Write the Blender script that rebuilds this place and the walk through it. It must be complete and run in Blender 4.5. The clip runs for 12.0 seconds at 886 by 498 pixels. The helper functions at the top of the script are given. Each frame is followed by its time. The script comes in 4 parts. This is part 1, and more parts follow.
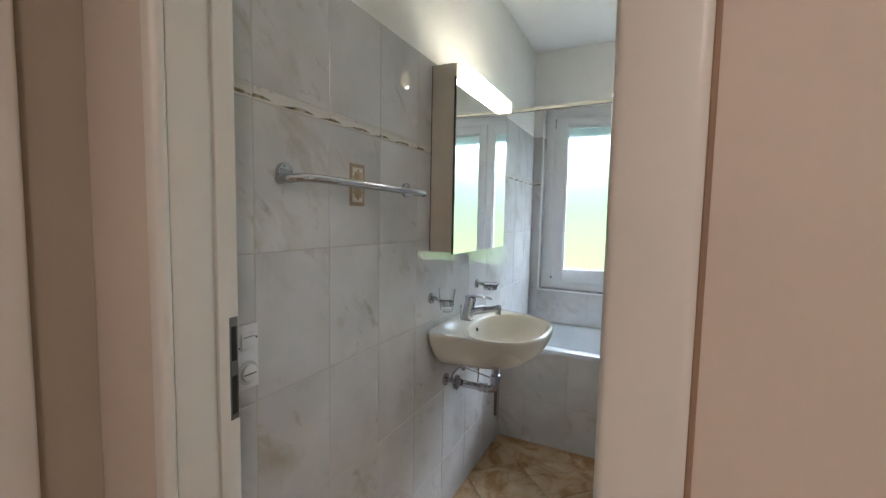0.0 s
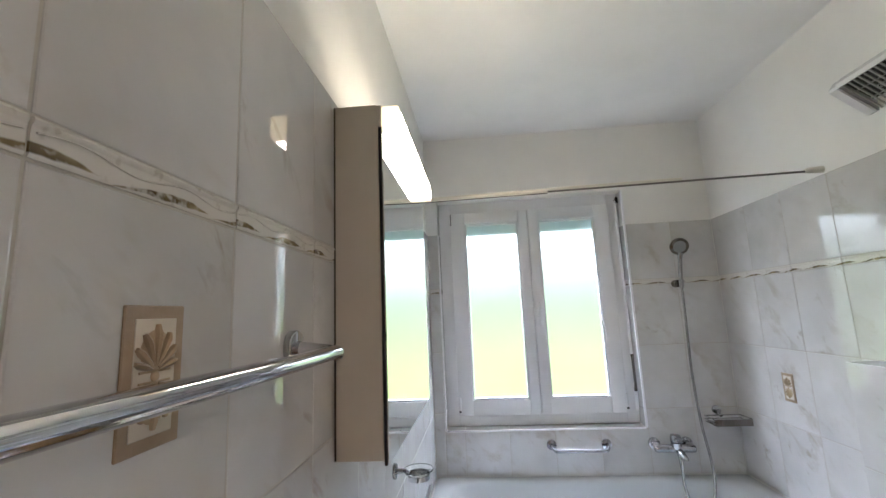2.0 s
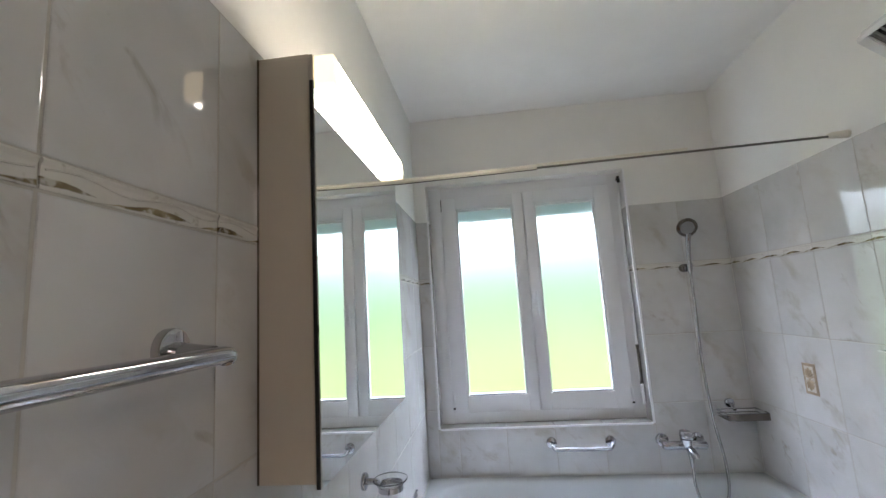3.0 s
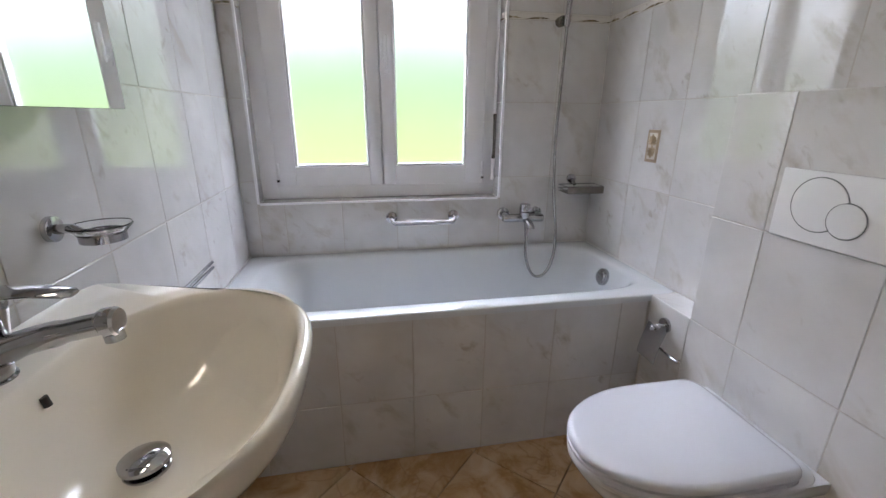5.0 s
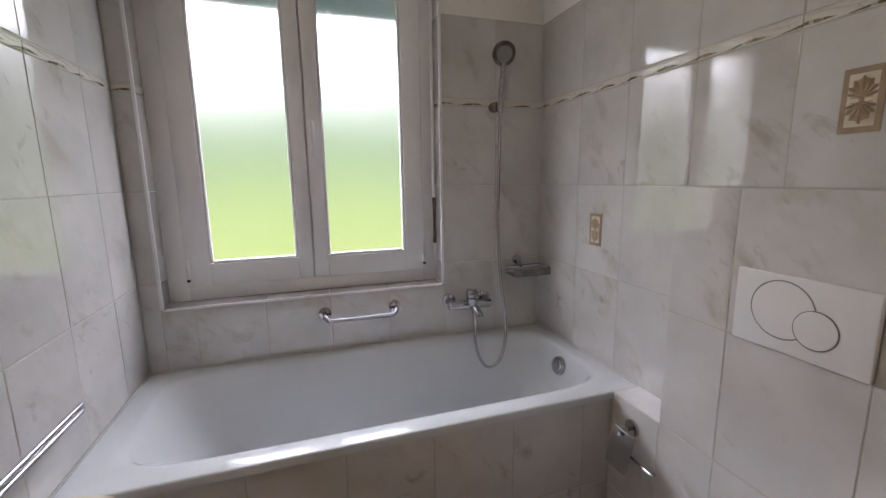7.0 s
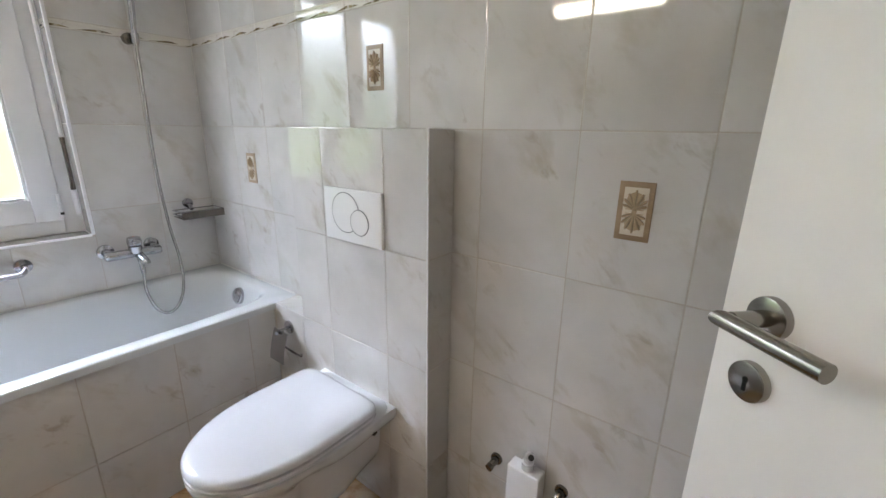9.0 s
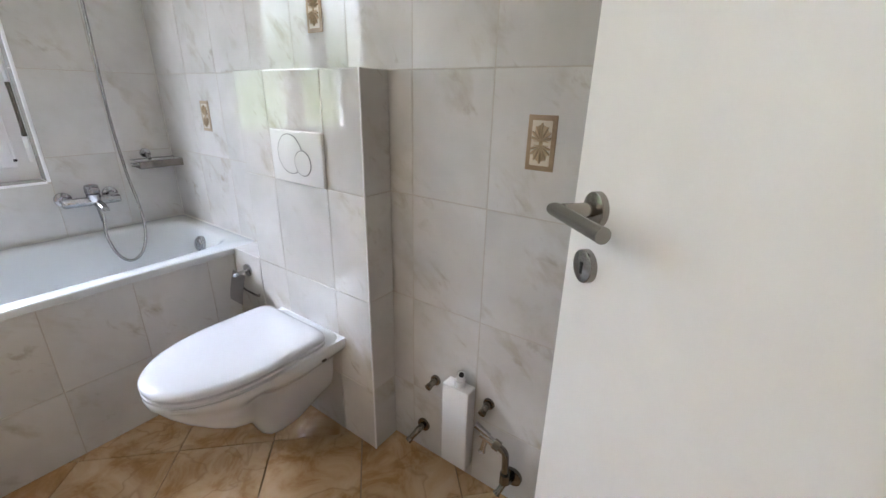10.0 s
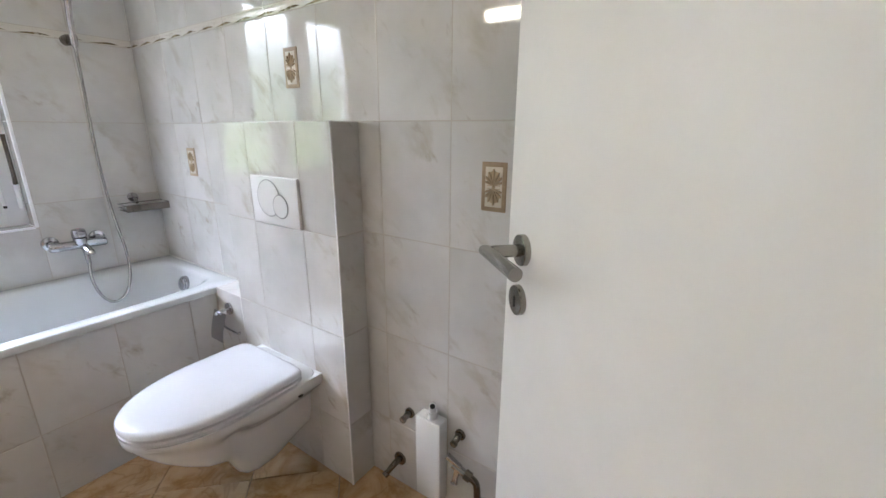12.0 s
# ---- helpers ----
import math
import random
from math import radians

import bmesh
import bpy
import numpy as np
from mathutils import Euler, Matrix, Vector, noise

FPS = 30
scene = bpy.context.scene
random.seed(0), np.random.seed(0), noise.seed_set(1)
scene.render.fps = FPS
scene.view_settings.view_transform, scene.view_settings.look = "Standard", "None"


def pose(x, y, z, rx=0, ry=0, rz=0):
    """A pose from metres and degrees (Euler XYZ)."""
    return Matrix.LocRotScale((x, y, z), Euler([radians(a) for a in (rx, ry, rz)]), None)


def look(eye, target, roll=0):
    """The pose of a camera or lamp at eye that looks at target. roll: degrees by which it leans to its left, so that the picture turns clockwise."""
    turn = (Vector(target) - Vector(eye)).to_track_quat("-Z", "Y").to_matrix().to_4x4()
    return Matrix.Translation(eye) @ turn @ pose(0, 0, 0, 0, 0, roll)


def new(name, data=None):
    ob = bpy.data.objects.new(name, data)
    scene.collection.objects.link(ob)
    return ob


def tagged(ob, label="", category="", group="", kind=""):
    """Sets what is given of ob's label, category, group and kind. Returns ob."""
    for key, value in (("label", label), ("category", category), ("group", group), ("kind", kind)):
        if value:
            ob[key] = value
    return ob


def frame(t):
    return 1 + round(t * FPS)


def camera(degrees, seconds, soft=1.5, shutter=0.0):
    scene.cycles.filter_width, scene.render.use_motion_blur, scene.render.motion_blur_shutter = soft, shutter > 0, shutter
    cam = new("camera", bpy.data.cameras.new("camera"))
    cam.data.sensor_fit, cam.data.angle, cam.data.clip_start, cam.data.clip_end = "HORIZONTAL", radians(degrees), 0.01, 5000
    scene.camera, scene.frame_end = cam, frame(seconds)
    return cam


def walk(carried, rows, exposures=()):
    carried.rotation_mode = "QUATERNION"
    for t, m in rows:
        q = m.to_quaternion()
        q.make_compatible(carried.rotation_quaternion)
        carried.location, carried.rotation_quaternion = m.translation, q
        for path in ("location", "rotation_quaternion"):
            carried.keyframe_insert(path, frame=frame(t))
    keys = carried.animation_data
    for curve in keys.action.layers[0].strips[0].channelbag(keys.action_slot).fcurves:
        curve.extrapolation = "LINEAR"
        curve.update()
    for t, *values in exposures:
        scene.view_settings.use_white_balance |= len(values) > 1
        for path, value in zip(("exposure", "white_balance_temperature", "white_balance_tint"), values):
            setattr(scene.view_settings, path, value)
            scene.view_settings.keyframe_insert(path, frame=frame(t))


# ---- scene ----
cam = camera(94.1, 12.0)
PATH = [
    (0, (0.022, -0.005, 1.337), (-0.856, 1.786, 1.185), 1.1),
    (0.5, (-0.143, 0.173, 1.315), (-0.734, 2.081, 1.216), 0.3),
    (1, (-0.252, 0.338, 1.347), (-0.623, 2.303, 1.342), -0.5),
    (1.5, (-0.374, 0.505, 1.407), (-0.606, 2.486, 1.555), -1.4),
    (2, (-0.455, 0.628, 1.47), (-0.617, 2.598, 1.779), -2.5),
    (2.5, (-0.419, 0.702, 1.509), (-0.595, 2.652, 1.916), -3.4),
    (3, (-0.364, 0.789, 1.46), (-0.571, 2.759, 1.735), -3.6),
    (3.5, (-0.326, 0.852, 1.352), (-0.469, 2.846, 1.29), -3.3),
    (3.7, (-0.322, 0.868, 1.297), (-0.41, 2.857, 1.108), -2.8),
    (5.3, (-0.211, 1.241, 1.186), (0.238, 3.087, 0.562), 1.1),
    (5.5, (-0.209, 1.273, 1.185), (0.281, 3.119, 0.592), 1.3),
    (6, (-0.174, 1.336, 1.245), (0.32, 3.218, 0.785), 0.9),
    (6.5, (-0.178, 1.372, 1.308), (0.329, 3.277, 0.973), 0.2),
    (6.7, (-0.168, 1.367, 1.299), (0.361, 3.269, 0.981), -0.2),
    (8.3, (-0.053, 1.128, 1.231), (1.197, 2.581, 0.66), -0.2),
    (8.5, (-0.06, 1.081, 1.229), (1.301, 2.435, 0.67), 0.4),
    (9, (-0.026, 0.939, 1.245), (1.503, 2.104, 0.695), 0.9),
    (9.5, (-0.012, 0.843, 1.229), (1.558, 1.924, 0.623), 1.1),
    (10, (-0.026, 0.761, 1.19), (1.504, 1.841, 0.489), 1.3),
    (10.5, (-0.043, 0.706, 1.146), (1.459, 1.791, 0.395), 1.3),
    (11, (-0.041, 0.683, 1.159), (1.464, 1.777, 0.426), 0.9),
    (11.5, (-0.037, 0.676, 1.19), (1.509, 1.764, 0.538), 0.5),
    (12, (-0.039, 0.663, 1.225), (1.551, 1.745, 0.674), 0.4),
]
EXPOSURES = [(0, 1.78, 5650, 8), (.5, 1.98, 5650, 9), (1.5, 1.8, 5850, 13), (2.5, 1.75, 5900, 14), (3, 1.55, 5850, 14), (3.5, 1.6, 5700, 17), (5.5, 1.35, 6400, 20), (6, 1.15, 6550, 22), (6.5, 1.0, 6650, 22), (8.5, 1.6, 6350, 17), (9, 2.0, 6150, 14), (11, 2.25, 6050, 15), (12, 2.2, 6050, 15)]
walk(cam, [(t, look(eye, target, roll)) for t, eye, target, roll in PATH], EXPOSURES)

# ---- plan, metres ----
LX, RX, BY, FY = -0.743, 0.875, 3.043, 0.494     # tiled faces of the four walls
HY = 0.391                                        # hallway face of the door wall
CEIL = 2.535
ROWS = [0.0, 0.251, 0.584, 0.917, 1.25, 1.581]
BORD0, BORD1, TILETOP = 1.581, 1.612, 1.932
WX0, WX1, WZ0, WZ1 = -0.675, 0.397, 0.822, 2.14   # window opening
DX0, DX1 = -0.637, -0.008                          # door opening
BOXX, BOX0, BOX1, BOX2, BOXZ, LEDGE = 0.767, 1.592, 2.185, 2.37, 1.25, 0.585

# ---- light ----
world = bpy.data.worlds.new("world")
scene.world = world
world.use_nodes = True
wn = world.node_tree.nodes
sky = wn.new("ShaderNodeTexSky")
sky.sky_type, sky.sun_disc, sky.sun_elevation, sky.sun_rotation = "NISHITA", False, radians(40), radians(160)
world.node_tree.links.new(sky.outputs[0], wn["Background"].inputs[0])
wn["Background"].inputs[1].default_value = 0.1
sun = new("sun", bpy.data.lights.new("sun", "SUN"))
sun.data.energy, sun.data.angle, sun.data.color = 2.0, radians(4), (1.0, 0.95, 0.88)
sun.matrix_world = look((0, 0, 6), (0.27, 1.0, 5.2))
hall = new("hall_lamp_light", bpy.data.lights.new("hall_lamp_light", "AREA"))
hall.data.shape, hall.data.size, hall.data.energy, hall.data.color = "DISK", 0.28, 4.0, (1.0, 0.88, 0.80)
hall.location = (0.95, -1.15, 2.40)
scene.view_settings.exposure = 0.0

# ---- helpers of this scene ----
HOME = {}


def thing(name, at, label, category, group="", kind=""):
    ob = new(name)
    ob.empty_display_size = 0.05
    ob.location = at
    HOME[ob.name] = Vector(at)
    return tagged(ob, label, category, group, kind)


def finish(bm, name, material, smooth=35):
    me = bpy.data.meshes.new(name)
    bmesh.ops.recalc_face_normals(bm, faces=bm.faces)
    bm.to_mesh(me)
    bm.free()
    if smooth:
        me.polygons.foreach_set("use_smooth", [True] * len(me.polygons))
        me.set_sharp_from_angle(angle=radians(smooth))
    me.materials.append(material)
    return me


def part(name, bm, material, parent, label="", smooth=35):
    home = HOME[parent.name]
    bmesh.ops.translate(bm, verts=bm.verts, vec=-home)
    ob = new(name, finish(bm, name, material, smooth))
    ob.parent = parent
    HOME[ob.name] = home
    return tagged(ob, label)


def solid(name, bm, material, label="", category="", kind="structure", smooth=35):
    ob = new(name, finish(bm, name, material, smooth))
    HOME[ob.name] = Vector((0, 0, 0))
    return tagged(ob, label, category, "", kind)


def box(x0, x1, y0, y1, z0, z1, bevel=0.0, seg=2, bm=None):
    bm = bm or bmesh.new()
    got = bmesh.ops.create_cube(bm, size=1)
    vs = got["verts"]
    for v in vs:
        v.co = Vector((x0 + (v.co.x + .5) * (x1 - x0), y0 + (v.co.y + .5) * (y1 - y0), z0 + (v.co.z + .5) * (z1 - z0)))
    if bevel:
        es = list({e for v in vs for e in v.link_edges})
        bmesh.ops.bevel(bm, geom=es, offset=bevel, segments=seg, affect="EDGES", profile=0.5)
    return bm


def sweep(points, radii, seg=16, bm=None, caps=True, flat=1.0, up=(0, 0, 1)):
    """A tube of round (or flattened) section along points."""
    bm = bm or bmesh.new()
    pts = [Vector(p) for p in points]
    if not hasattr(radii, "__len__"):
        radii = [radii] * len(pts)
    rings, side = [], None
    for i, p in enumerate(pts):
        a = pts[max(i - 1, 0)]
        b = pts[min(i + 1, len(pts) - 1)]
        d = (b - a).normalized()
        ref = Vector(up) if side is None else side.cross(d) * -1
        if side is None and abs(d.dot(ref)) > 0.95:
            ref = Vector((1, 0, 0))
        if side is None:
            side = d.cross(ref).normalized()
        else:
            side = (side - d * side.dot(d)).normalized()
        other = side.cross(d).normalized()
        rings.append([bm.verts.new(p + (side * math.cos(k) + other * math.sin(k) * flat) * radii[i])
                      for k in [2 * math.pi * j / seg for j in range(seg)]])
    for r, s in zip(rings, rings[1:]):
        for j in range(seg):
            bm.faces.new((r[j], r[(j + 1) % seg], s[(j + 1) % seg], s[j]))
    if caps:
        bm.faces.new(rings[0][::-1])
        bm.faces.new(rings[-1])
    return bm


def disc(p, n, r, t, seg=32, lip=0.0025, bm=None):
    """A round plate of thickness t on the point p, out along n, with a rounded edge."""
    p, n = Vector(p), Vector(n).normalized()
    return sweep([p, p + n * (t - lip), p + n * (t - lip * .3), p + n * t], [r, r, r - lip * .3, r - lip], seg, bm)


def curve(ctrl, n=8):
    """A smooth line through the control points."""
    c = [Vector(p) for p in ctrl]
    c = [c[0] * 2 - c[1]] + c + [c[-1] * 2 - c[-2]]
    out = []
    for i in range(1, len(c) - 2):
        for k in range(n):
            t = k / n
            out.append(0.5 * ((2 * c[i]) + (c[i + 1] - c[i - 1]) * t + (2 * c[i - 1] - 5 * c[i] + 4 * c[i + 1] - c[i + 2]) * t * t
                              + (3 * c[i] - c[i - 1] - 3 * c[i + 1] + c[i + 2]) * t ** 3))
    return out + [c[-2]]


def loft(rings, bm=None, cap0=True, cap1=True):
    bm = bm or bmesh.new()
    vr = [[bm.verts.new(p) for p in r] for r in rings]
    n = len(vr[0])
    for r, s in zip(vr, vr[1:]):
        for j in range(n):
            bm.faces.new((r[j], r[(j + 1) % n], s[(j + 1) % n], s[j]))
    if cap0:
        bm.faces.new(vr[0][::-1])
    if cap1:
        bm.faces.new(vr[-1])
    return bm


def sup(c, n):
    return math.copysign(abs(c) ** (2 / n), c)


# ---- materials ----
def material(name):
    m = bpy.data.materials.new(name)
    m.use_nodes = True
    t = m.node_tree
    return m, t, t.nodes["Principled BSDF"]


def add(t, kind, **sets):
    n = t.nodes.new(kind)
    for k, v in sets.items():
        n.inputs[k.replace("_", " ")].default_value = v
    return n


def ramp(t, source, stops):
    n = t.nodes.new("ShaderNodeValToRGB")
    while len(n.color_ramp.elements) < len(stops):
        n.color_ramp.elements.new(0.5)
    for e, (p, c) in zip(n.color_ramp.elements, stops):
        e.position, e.color = p, (*c, 1)
    t.links.new(source, n.inputs[0])
    return n.outputs[0]


def mix(t, fac, a, b):
    n = t.nodes.new("ShaderNodeMix")
    n.data_type = "RGBA"
    for socket, v in ((n.inputs[0], fac), (n.inputs[6], a), (n.inputs[7], b)):
        if hasattr(v, "is_linked"):
            t.links.new(v, socket)
        else:
            socket.default_value = v if not isinstance(v, tuple) else (*v, 1)
    return n.outputs[2]


def coords(t, scale=(1, 1, 1), turn=(0, 0, 0), shift=True):
    """Object coordinates, moved for each object by its own random number."""
    c = t.nodes.new("ShaderNodeTexCoord")
    out = c.outputs["Object"]
    if shift:
        info = t.nodes.new("ShaderNodeObjectInfo")
        m = t.nodes.new("ShaderNodeMath")
        m.operation = "MULTIPLY"
        m.inputs[1].default_value = 37.0
        t.links.new(info.outputs["Random"], m.inputs[0])
        v = t.nodes.new("ShaderNodeVectorMath")
        v.operation = "ADD"
        t.links.new(out, v.inputs[0])
        t.links.new(m.outputs[0], v.inputs[1])
        out = v.outputs[0]
    mp = t.nodes.new("ShaderNodeMapping")
    mp.inputs["Scale"].default_value = scale
    mp.inputs["Rotation"].default_value = turn
    t.links.new(out, mp.inputs[0])
    return mp.outputs[0]


def noisy(t, vec, scale, detail=4.0, rough=0.55, distort=0.0):
    n = add(t, "ShaderNodeTexNoise", Scale=scale, Detail=detail, Roughness=rough, Distortion=distort)
    t.links.new(vec, n.inputs["Vector"])
    return n.outputs[0]


def bump(t, p, source, strength, distance=0.001):
    b = add(t, "ShaderNodeBump", Strength=strength, Distance=distance)
    t.links.new(source, b.inputs["Height"])
    t.links.new(b.outputs[0], p.inputs["Normal"])


def plain(name, color, rough, metal=0.0, grain=0.0, scale=60.0, vary=0.06, coat=0.0):
    m, t, p = material(name)
    p.inputs["Roughness"].default_value, p.inputs["Metallic"].default_value = rough, metal
    p.inputs["Coat Weight"].default_value = coat
    vec = coords(t, shift=False)
    n = noisy(t, vec, scale * .1, 3)
    dark = tuple(c * (1 - vary) for c in color)
    t.links.new(ramp(t, n, [(0.3, dark), (0.7, color)]), p.inputs["Base Color"])
    if grain:
        bump(t, p, noisy(t, vec, scale, 5), grain)
    return m


def marble():
    m, t, p = material("marble_tile")
    vec = coords(t)
    cloud = noisy(t, vec, 4.5, 3, 0.5)
    base = ramp(t, cloud, [(0.3, (0.49, 0.48, 0.468)), (0.7, (0.605, 0.597, 0.588))])
    where = ramp(t, noisy(t, coords(t, (1.0, 1.0, 1.0)), 3.2, 2), [(0.44, (0.12,) * 3), (0.60, (1,) * 3)])
    slanted = t.nodes.new("ShaderNodeMapping")
    slanted.inputs["Scale"].default_value = (1.0, 1.0, 2.0)
    t.links.new(coords(t, (1, 1, 1), (0.0, -0.8, 0.0)), slanted.inputs[0])
    vein = noisy(t, slanted.outputs[0], 5.5, 4, 0.58, 0.3)
    streak = ramp(t, vein, [(0.54, (0, 0, 0)), (0.65, (0.55,) * 3), (0.76, (0.95,) * 3)])
    fine = noisy(t, slanted.outputs[0], 12.0, 4, 0.58, 0.5)
    thin = ramp(t, fine, [(0.60, (0, 0, 0)), (0.69, (0.4,) * 3), (0.80, (0.8,) * 3)])
    for name, spot in (("a", streak), ("b", thin)):
        mul = t.nodes.new("ShaderNodeMath")
        mul.operation = "MULTIPLY"
        t.links.new(where, mul.inputs[0])
        t.links.new(spot, mul.inputs[1])
        base = mix(t, mul.outputs[0], base, (0.40, 0.35, 0.285) if name == "a" else (0.32, 0.27, 0.215))
    t.links.new(base, p.inputs["Base Color"])
    t.links.new(ramp(t, noisy(t, vec, 30, 2), [(0.3, (0.03,) * 3), (0.7, (0.06,) * 3)]), p.inputs["Roughness"])
    p.inputs["Specular IOR Level"].default_value = 0.85
    bump(t, p, noisy(t, vec, 7.0, 1), 0.05, 0.0015)
    return m


def floor_stone():
    m, t, p = material("ochre_floor_tile")
    vec = coords(t)
    a = noisy(t, vec, 6.5, 7, 0.62, 0.8)
    base = ramp(t, a, [(0.28, (0.24, 0.130, 0.052)), (0.40, (0.33, 0.195, 0.09)), (0.52, (0.44, 0.305, 0.175)), (0.7, (0.51, 0.385, 0.26))])
    v = noisy(t, vec, 5.0, 3, 0.5, 0.5)
    line = ramp(t, v, [(0.47, (0, 0, 0)), (0.5, (0.45, 0.45, 0.45)), (0.515, (0, 0, 0))])
    t.links.new(mix(t, line, base, (0.23, 0.13, 0.06)), p.inputs["Base Color"])
    t.links.new(ramp(t, noisy(t, vec, 14, 3), [(0.3, (0.13,) * 3), (0.7, (0.24,) * 3)]), p.inputs["Roughness"])
    bump(t, p, a, 0.2, 0.002)
    return m


def maths(t, kind, a, b=0.0, c=0.0):
    n = t.nodes.new("ShaderNodeMath")
    n.operation = kind
    for socket, v in zip(n.inputs, (a, b, c)):
        if hasattr(v, "is_linked"):
            t.links.new(v, socket)
        else:
            socket.default_value = v
    return n.outputs[0]


def border_paint():
    """Ivory glaze with two tapering olive-brown leaves along the lower edge of each tile."""
    m, t, p = material("border_tile")
    c = t.nodes.new("ShaderNodeTexCoord")
    s = t.nodes.new("ShaderNodeSeparateXYZ")
    t.links.new(c.outputs["Object"], s.inputs[0])
    vec = coords(t)
    along = maths(t, "FRACT", maths(t, "MULTIPLY_ADD", s.outputs[0], 1 / .13, .5))
    hump = maths(t, "SINE", maths(t, "MULTIPLY", maths(t, "POWER", along, 1.5), math.pi))
    wig = maths(t, "MULTIPLY_ADD", noisy(t, vec, 40, 2, 0.5), .005, -.0025)
    low = maths(t, "ADD", maths(t, "MULTIPLY_ADD", along, .0045, -.0142), wig)
    up = maths(t, "SUBTRACT", s.outputs[2], low)
    down = maths(t, "SUBTRACT", maths(t, "MULTIPLY_ADD", hump, .0085, .0005), up)
    inside = maths(t, "MINIMUM", up, down)
    band = ramp(t, maths(t, "MULTIPLY_ADD", inside, 400.0, .3), [(0.2, (0, 0, 0)), (0.8, (1,) * 3)])
    cut = ramp(t, noisy(t, vec, 70, 2), [(0.36, (0.35,) * 3), (0.48, (1,) * 3)])
    spots = ramp(t, noisy(t, vec, 55, 2), [(0.63, (0, 0, 0)), (0.70, (0.5,) * 3)])
    tone = ramp(t, noisy(t, vec, 30, 2), [(0.40, (0.09, 0.065, 0.03)), (0.55, (0.20, 0.155, 0.08)), (0.65, (0.32, 0.27, 0.16))])
    col = mix(t, spots, (0.62, 0.595, 0.545), (0.38, 0.34, 0.27))
    col = mix(t, maths(t, "MULTIPLY", band, cut), col, tone)
    t.links.new(col, p.inputs["Base Color"])
    p.inputs["Roughness"].default_value = 0.08
    p.inputs["Specular IOR Level"].default_value = 0.85
    bump(t, p, noisy(t, vec, 45, 2), 0.4, 0.003)
    return m


def plaster(name, color, rough=0.75):
    m, t, p = material(name)
    vec = coords(t, shift=False)
    dark = tuple(c * 0.93 for c in color)
    t.links.new(ramp(t, noisy(t, vec, 2.2, 4), [(0.35, dark), (0.65, color)]), p.inputs["Base Color"])
    p.inputs["Roughness"].default_value = rough
    bump(t, p, noisy(t, vec, 160, 4), 0.25, 0.0006)
    return m


def glass(name, rough, color=(1, 1, 1), ior=1.45):
    m, t, p = material(name)
    p.inputs["Base Color"].default_value = (*color, 1)
    p.inputs["Transmission Weight"].default_value = 1.0
    p.inputs["Roughness"].default_value, p.inputs["IOR"].default_value = rough, ior
    return m


def glow(name, color, strength):
    m, t, p = material(name)
    p.inputs["Base Color"].default_value = (0.8, 0.78, 0.7, 1)
    p.inputs["Emission Color"].default_value = (*color, 1)
    p.inputs["Emission Strength"].default_value = strength
    return m


def outdoors():
    m, t, p = material("garden_backdrop")
    c = t.nodes.new("ShaderNodeTexCoord")
    s = t.nodes.new("ShaderNodeSeparateXYZ")
    t.links.new(c.outputs["Object"], s.inputs[0])
    wob = noisy(t, coords(t, (1, 1, 1), shift=False), 0.9, 3)
    h = t.nodes.new("ShaderNodeMath")
    h.operation = "MULTIPLY_ADD"
    t.links.new(wob, h.inputs[0])
    h.inputs[1].default_value = 0.5
    t.links.new(s.outputs[2], h.inputs[2])
    r = t.nodes.new("ShaderNodeMapRange")
    r.inputs["From Min"].default_value, r.inputs["From Max"].default_value = 0.0, 8.0
    t.links.new(h.outputs[0], r.inputs["Value"])
    col = ramp(t, r.outputs[0], [(0.0, (0.36, 0.48, 0.145)), (0.13, (0.32, 0.445, 0.17)), (0.23, (0.19, 0.30, 0.16)), (0.29, (0.28, 0.38, 0.29)), (0.335, (0.72, 0.84, 0.79)), (0.40, (4.9, 5.3, 5.7)), (0.60, (8.8, 9.5, 10.4)), (0.90, (8.0, 8.6, 9.5))])
    e = t.nodes.new("ShaderNodeEmission")
    t.links.new(col, e.inputs[0])
    e.inputs[1].default_value = BACKDROP
    t.links.new(e.outputs[0], t.nodes["Material Output"].inputs[0])
    return m


BACKDROP = 1.0
MARBLE, STONE, BORDER = marble(), floor_stone(), border_paint()
GROUT = plain("grout", (0.45, 0.42, 0.37), 0.85, grain=0.3, scale=300)
FLOORGROUT = plain("floor_grout", (0.24, 0.17, 0.11), 0.9, grain=0.3, scale=300)
WHITEWALL = plaster("white_plaster", (0.82, 0.81, 0.78))
HALLWALL = plaster("hall_plaster", (0.69, 0.595, 0.505))
CEILING = plaster("ceiling_paint", (0.87, 0.865, 0.85))
FRAMEPAINT = plain("frame_paint", (0.74, 0.71, 0.65), 0.35, grain=0.04, scale=40)
DOORPAINT = plain("door_paint", (0.88, 0.87, 0.85), 0.38, grain=0.03, scale=120, vary=0.03)
PVC = plain("white_pvc", (0.80, 0.80, 0.82), 0.28, vary=0.04)
PLASTIC = plain("white_plastic", (0.70, 0.70, 0.705), 0.14, vary=0.03)
CREAM = plain("cream_plastic", (0.74, 0.70, 0.60), 0.35)
CERAMIC = plain("white_ceramic", (0.66, 0.68, 0.72), 0.06, vary=0.02, coat=0.5)
BASINWHITE = plain("ivory_ceramic", (0.70, 0.66, 0.575), 0.11, vary=0.02, coat=0.15)
ENAMEL = plain("tub_enamel", (0.56, 0.585, 0.605), 0.14, vary=0.02)
SEATWHITE = plain("seat_plastic", (0.60, 0.615, 0.67), 0.14, vary=0.02)
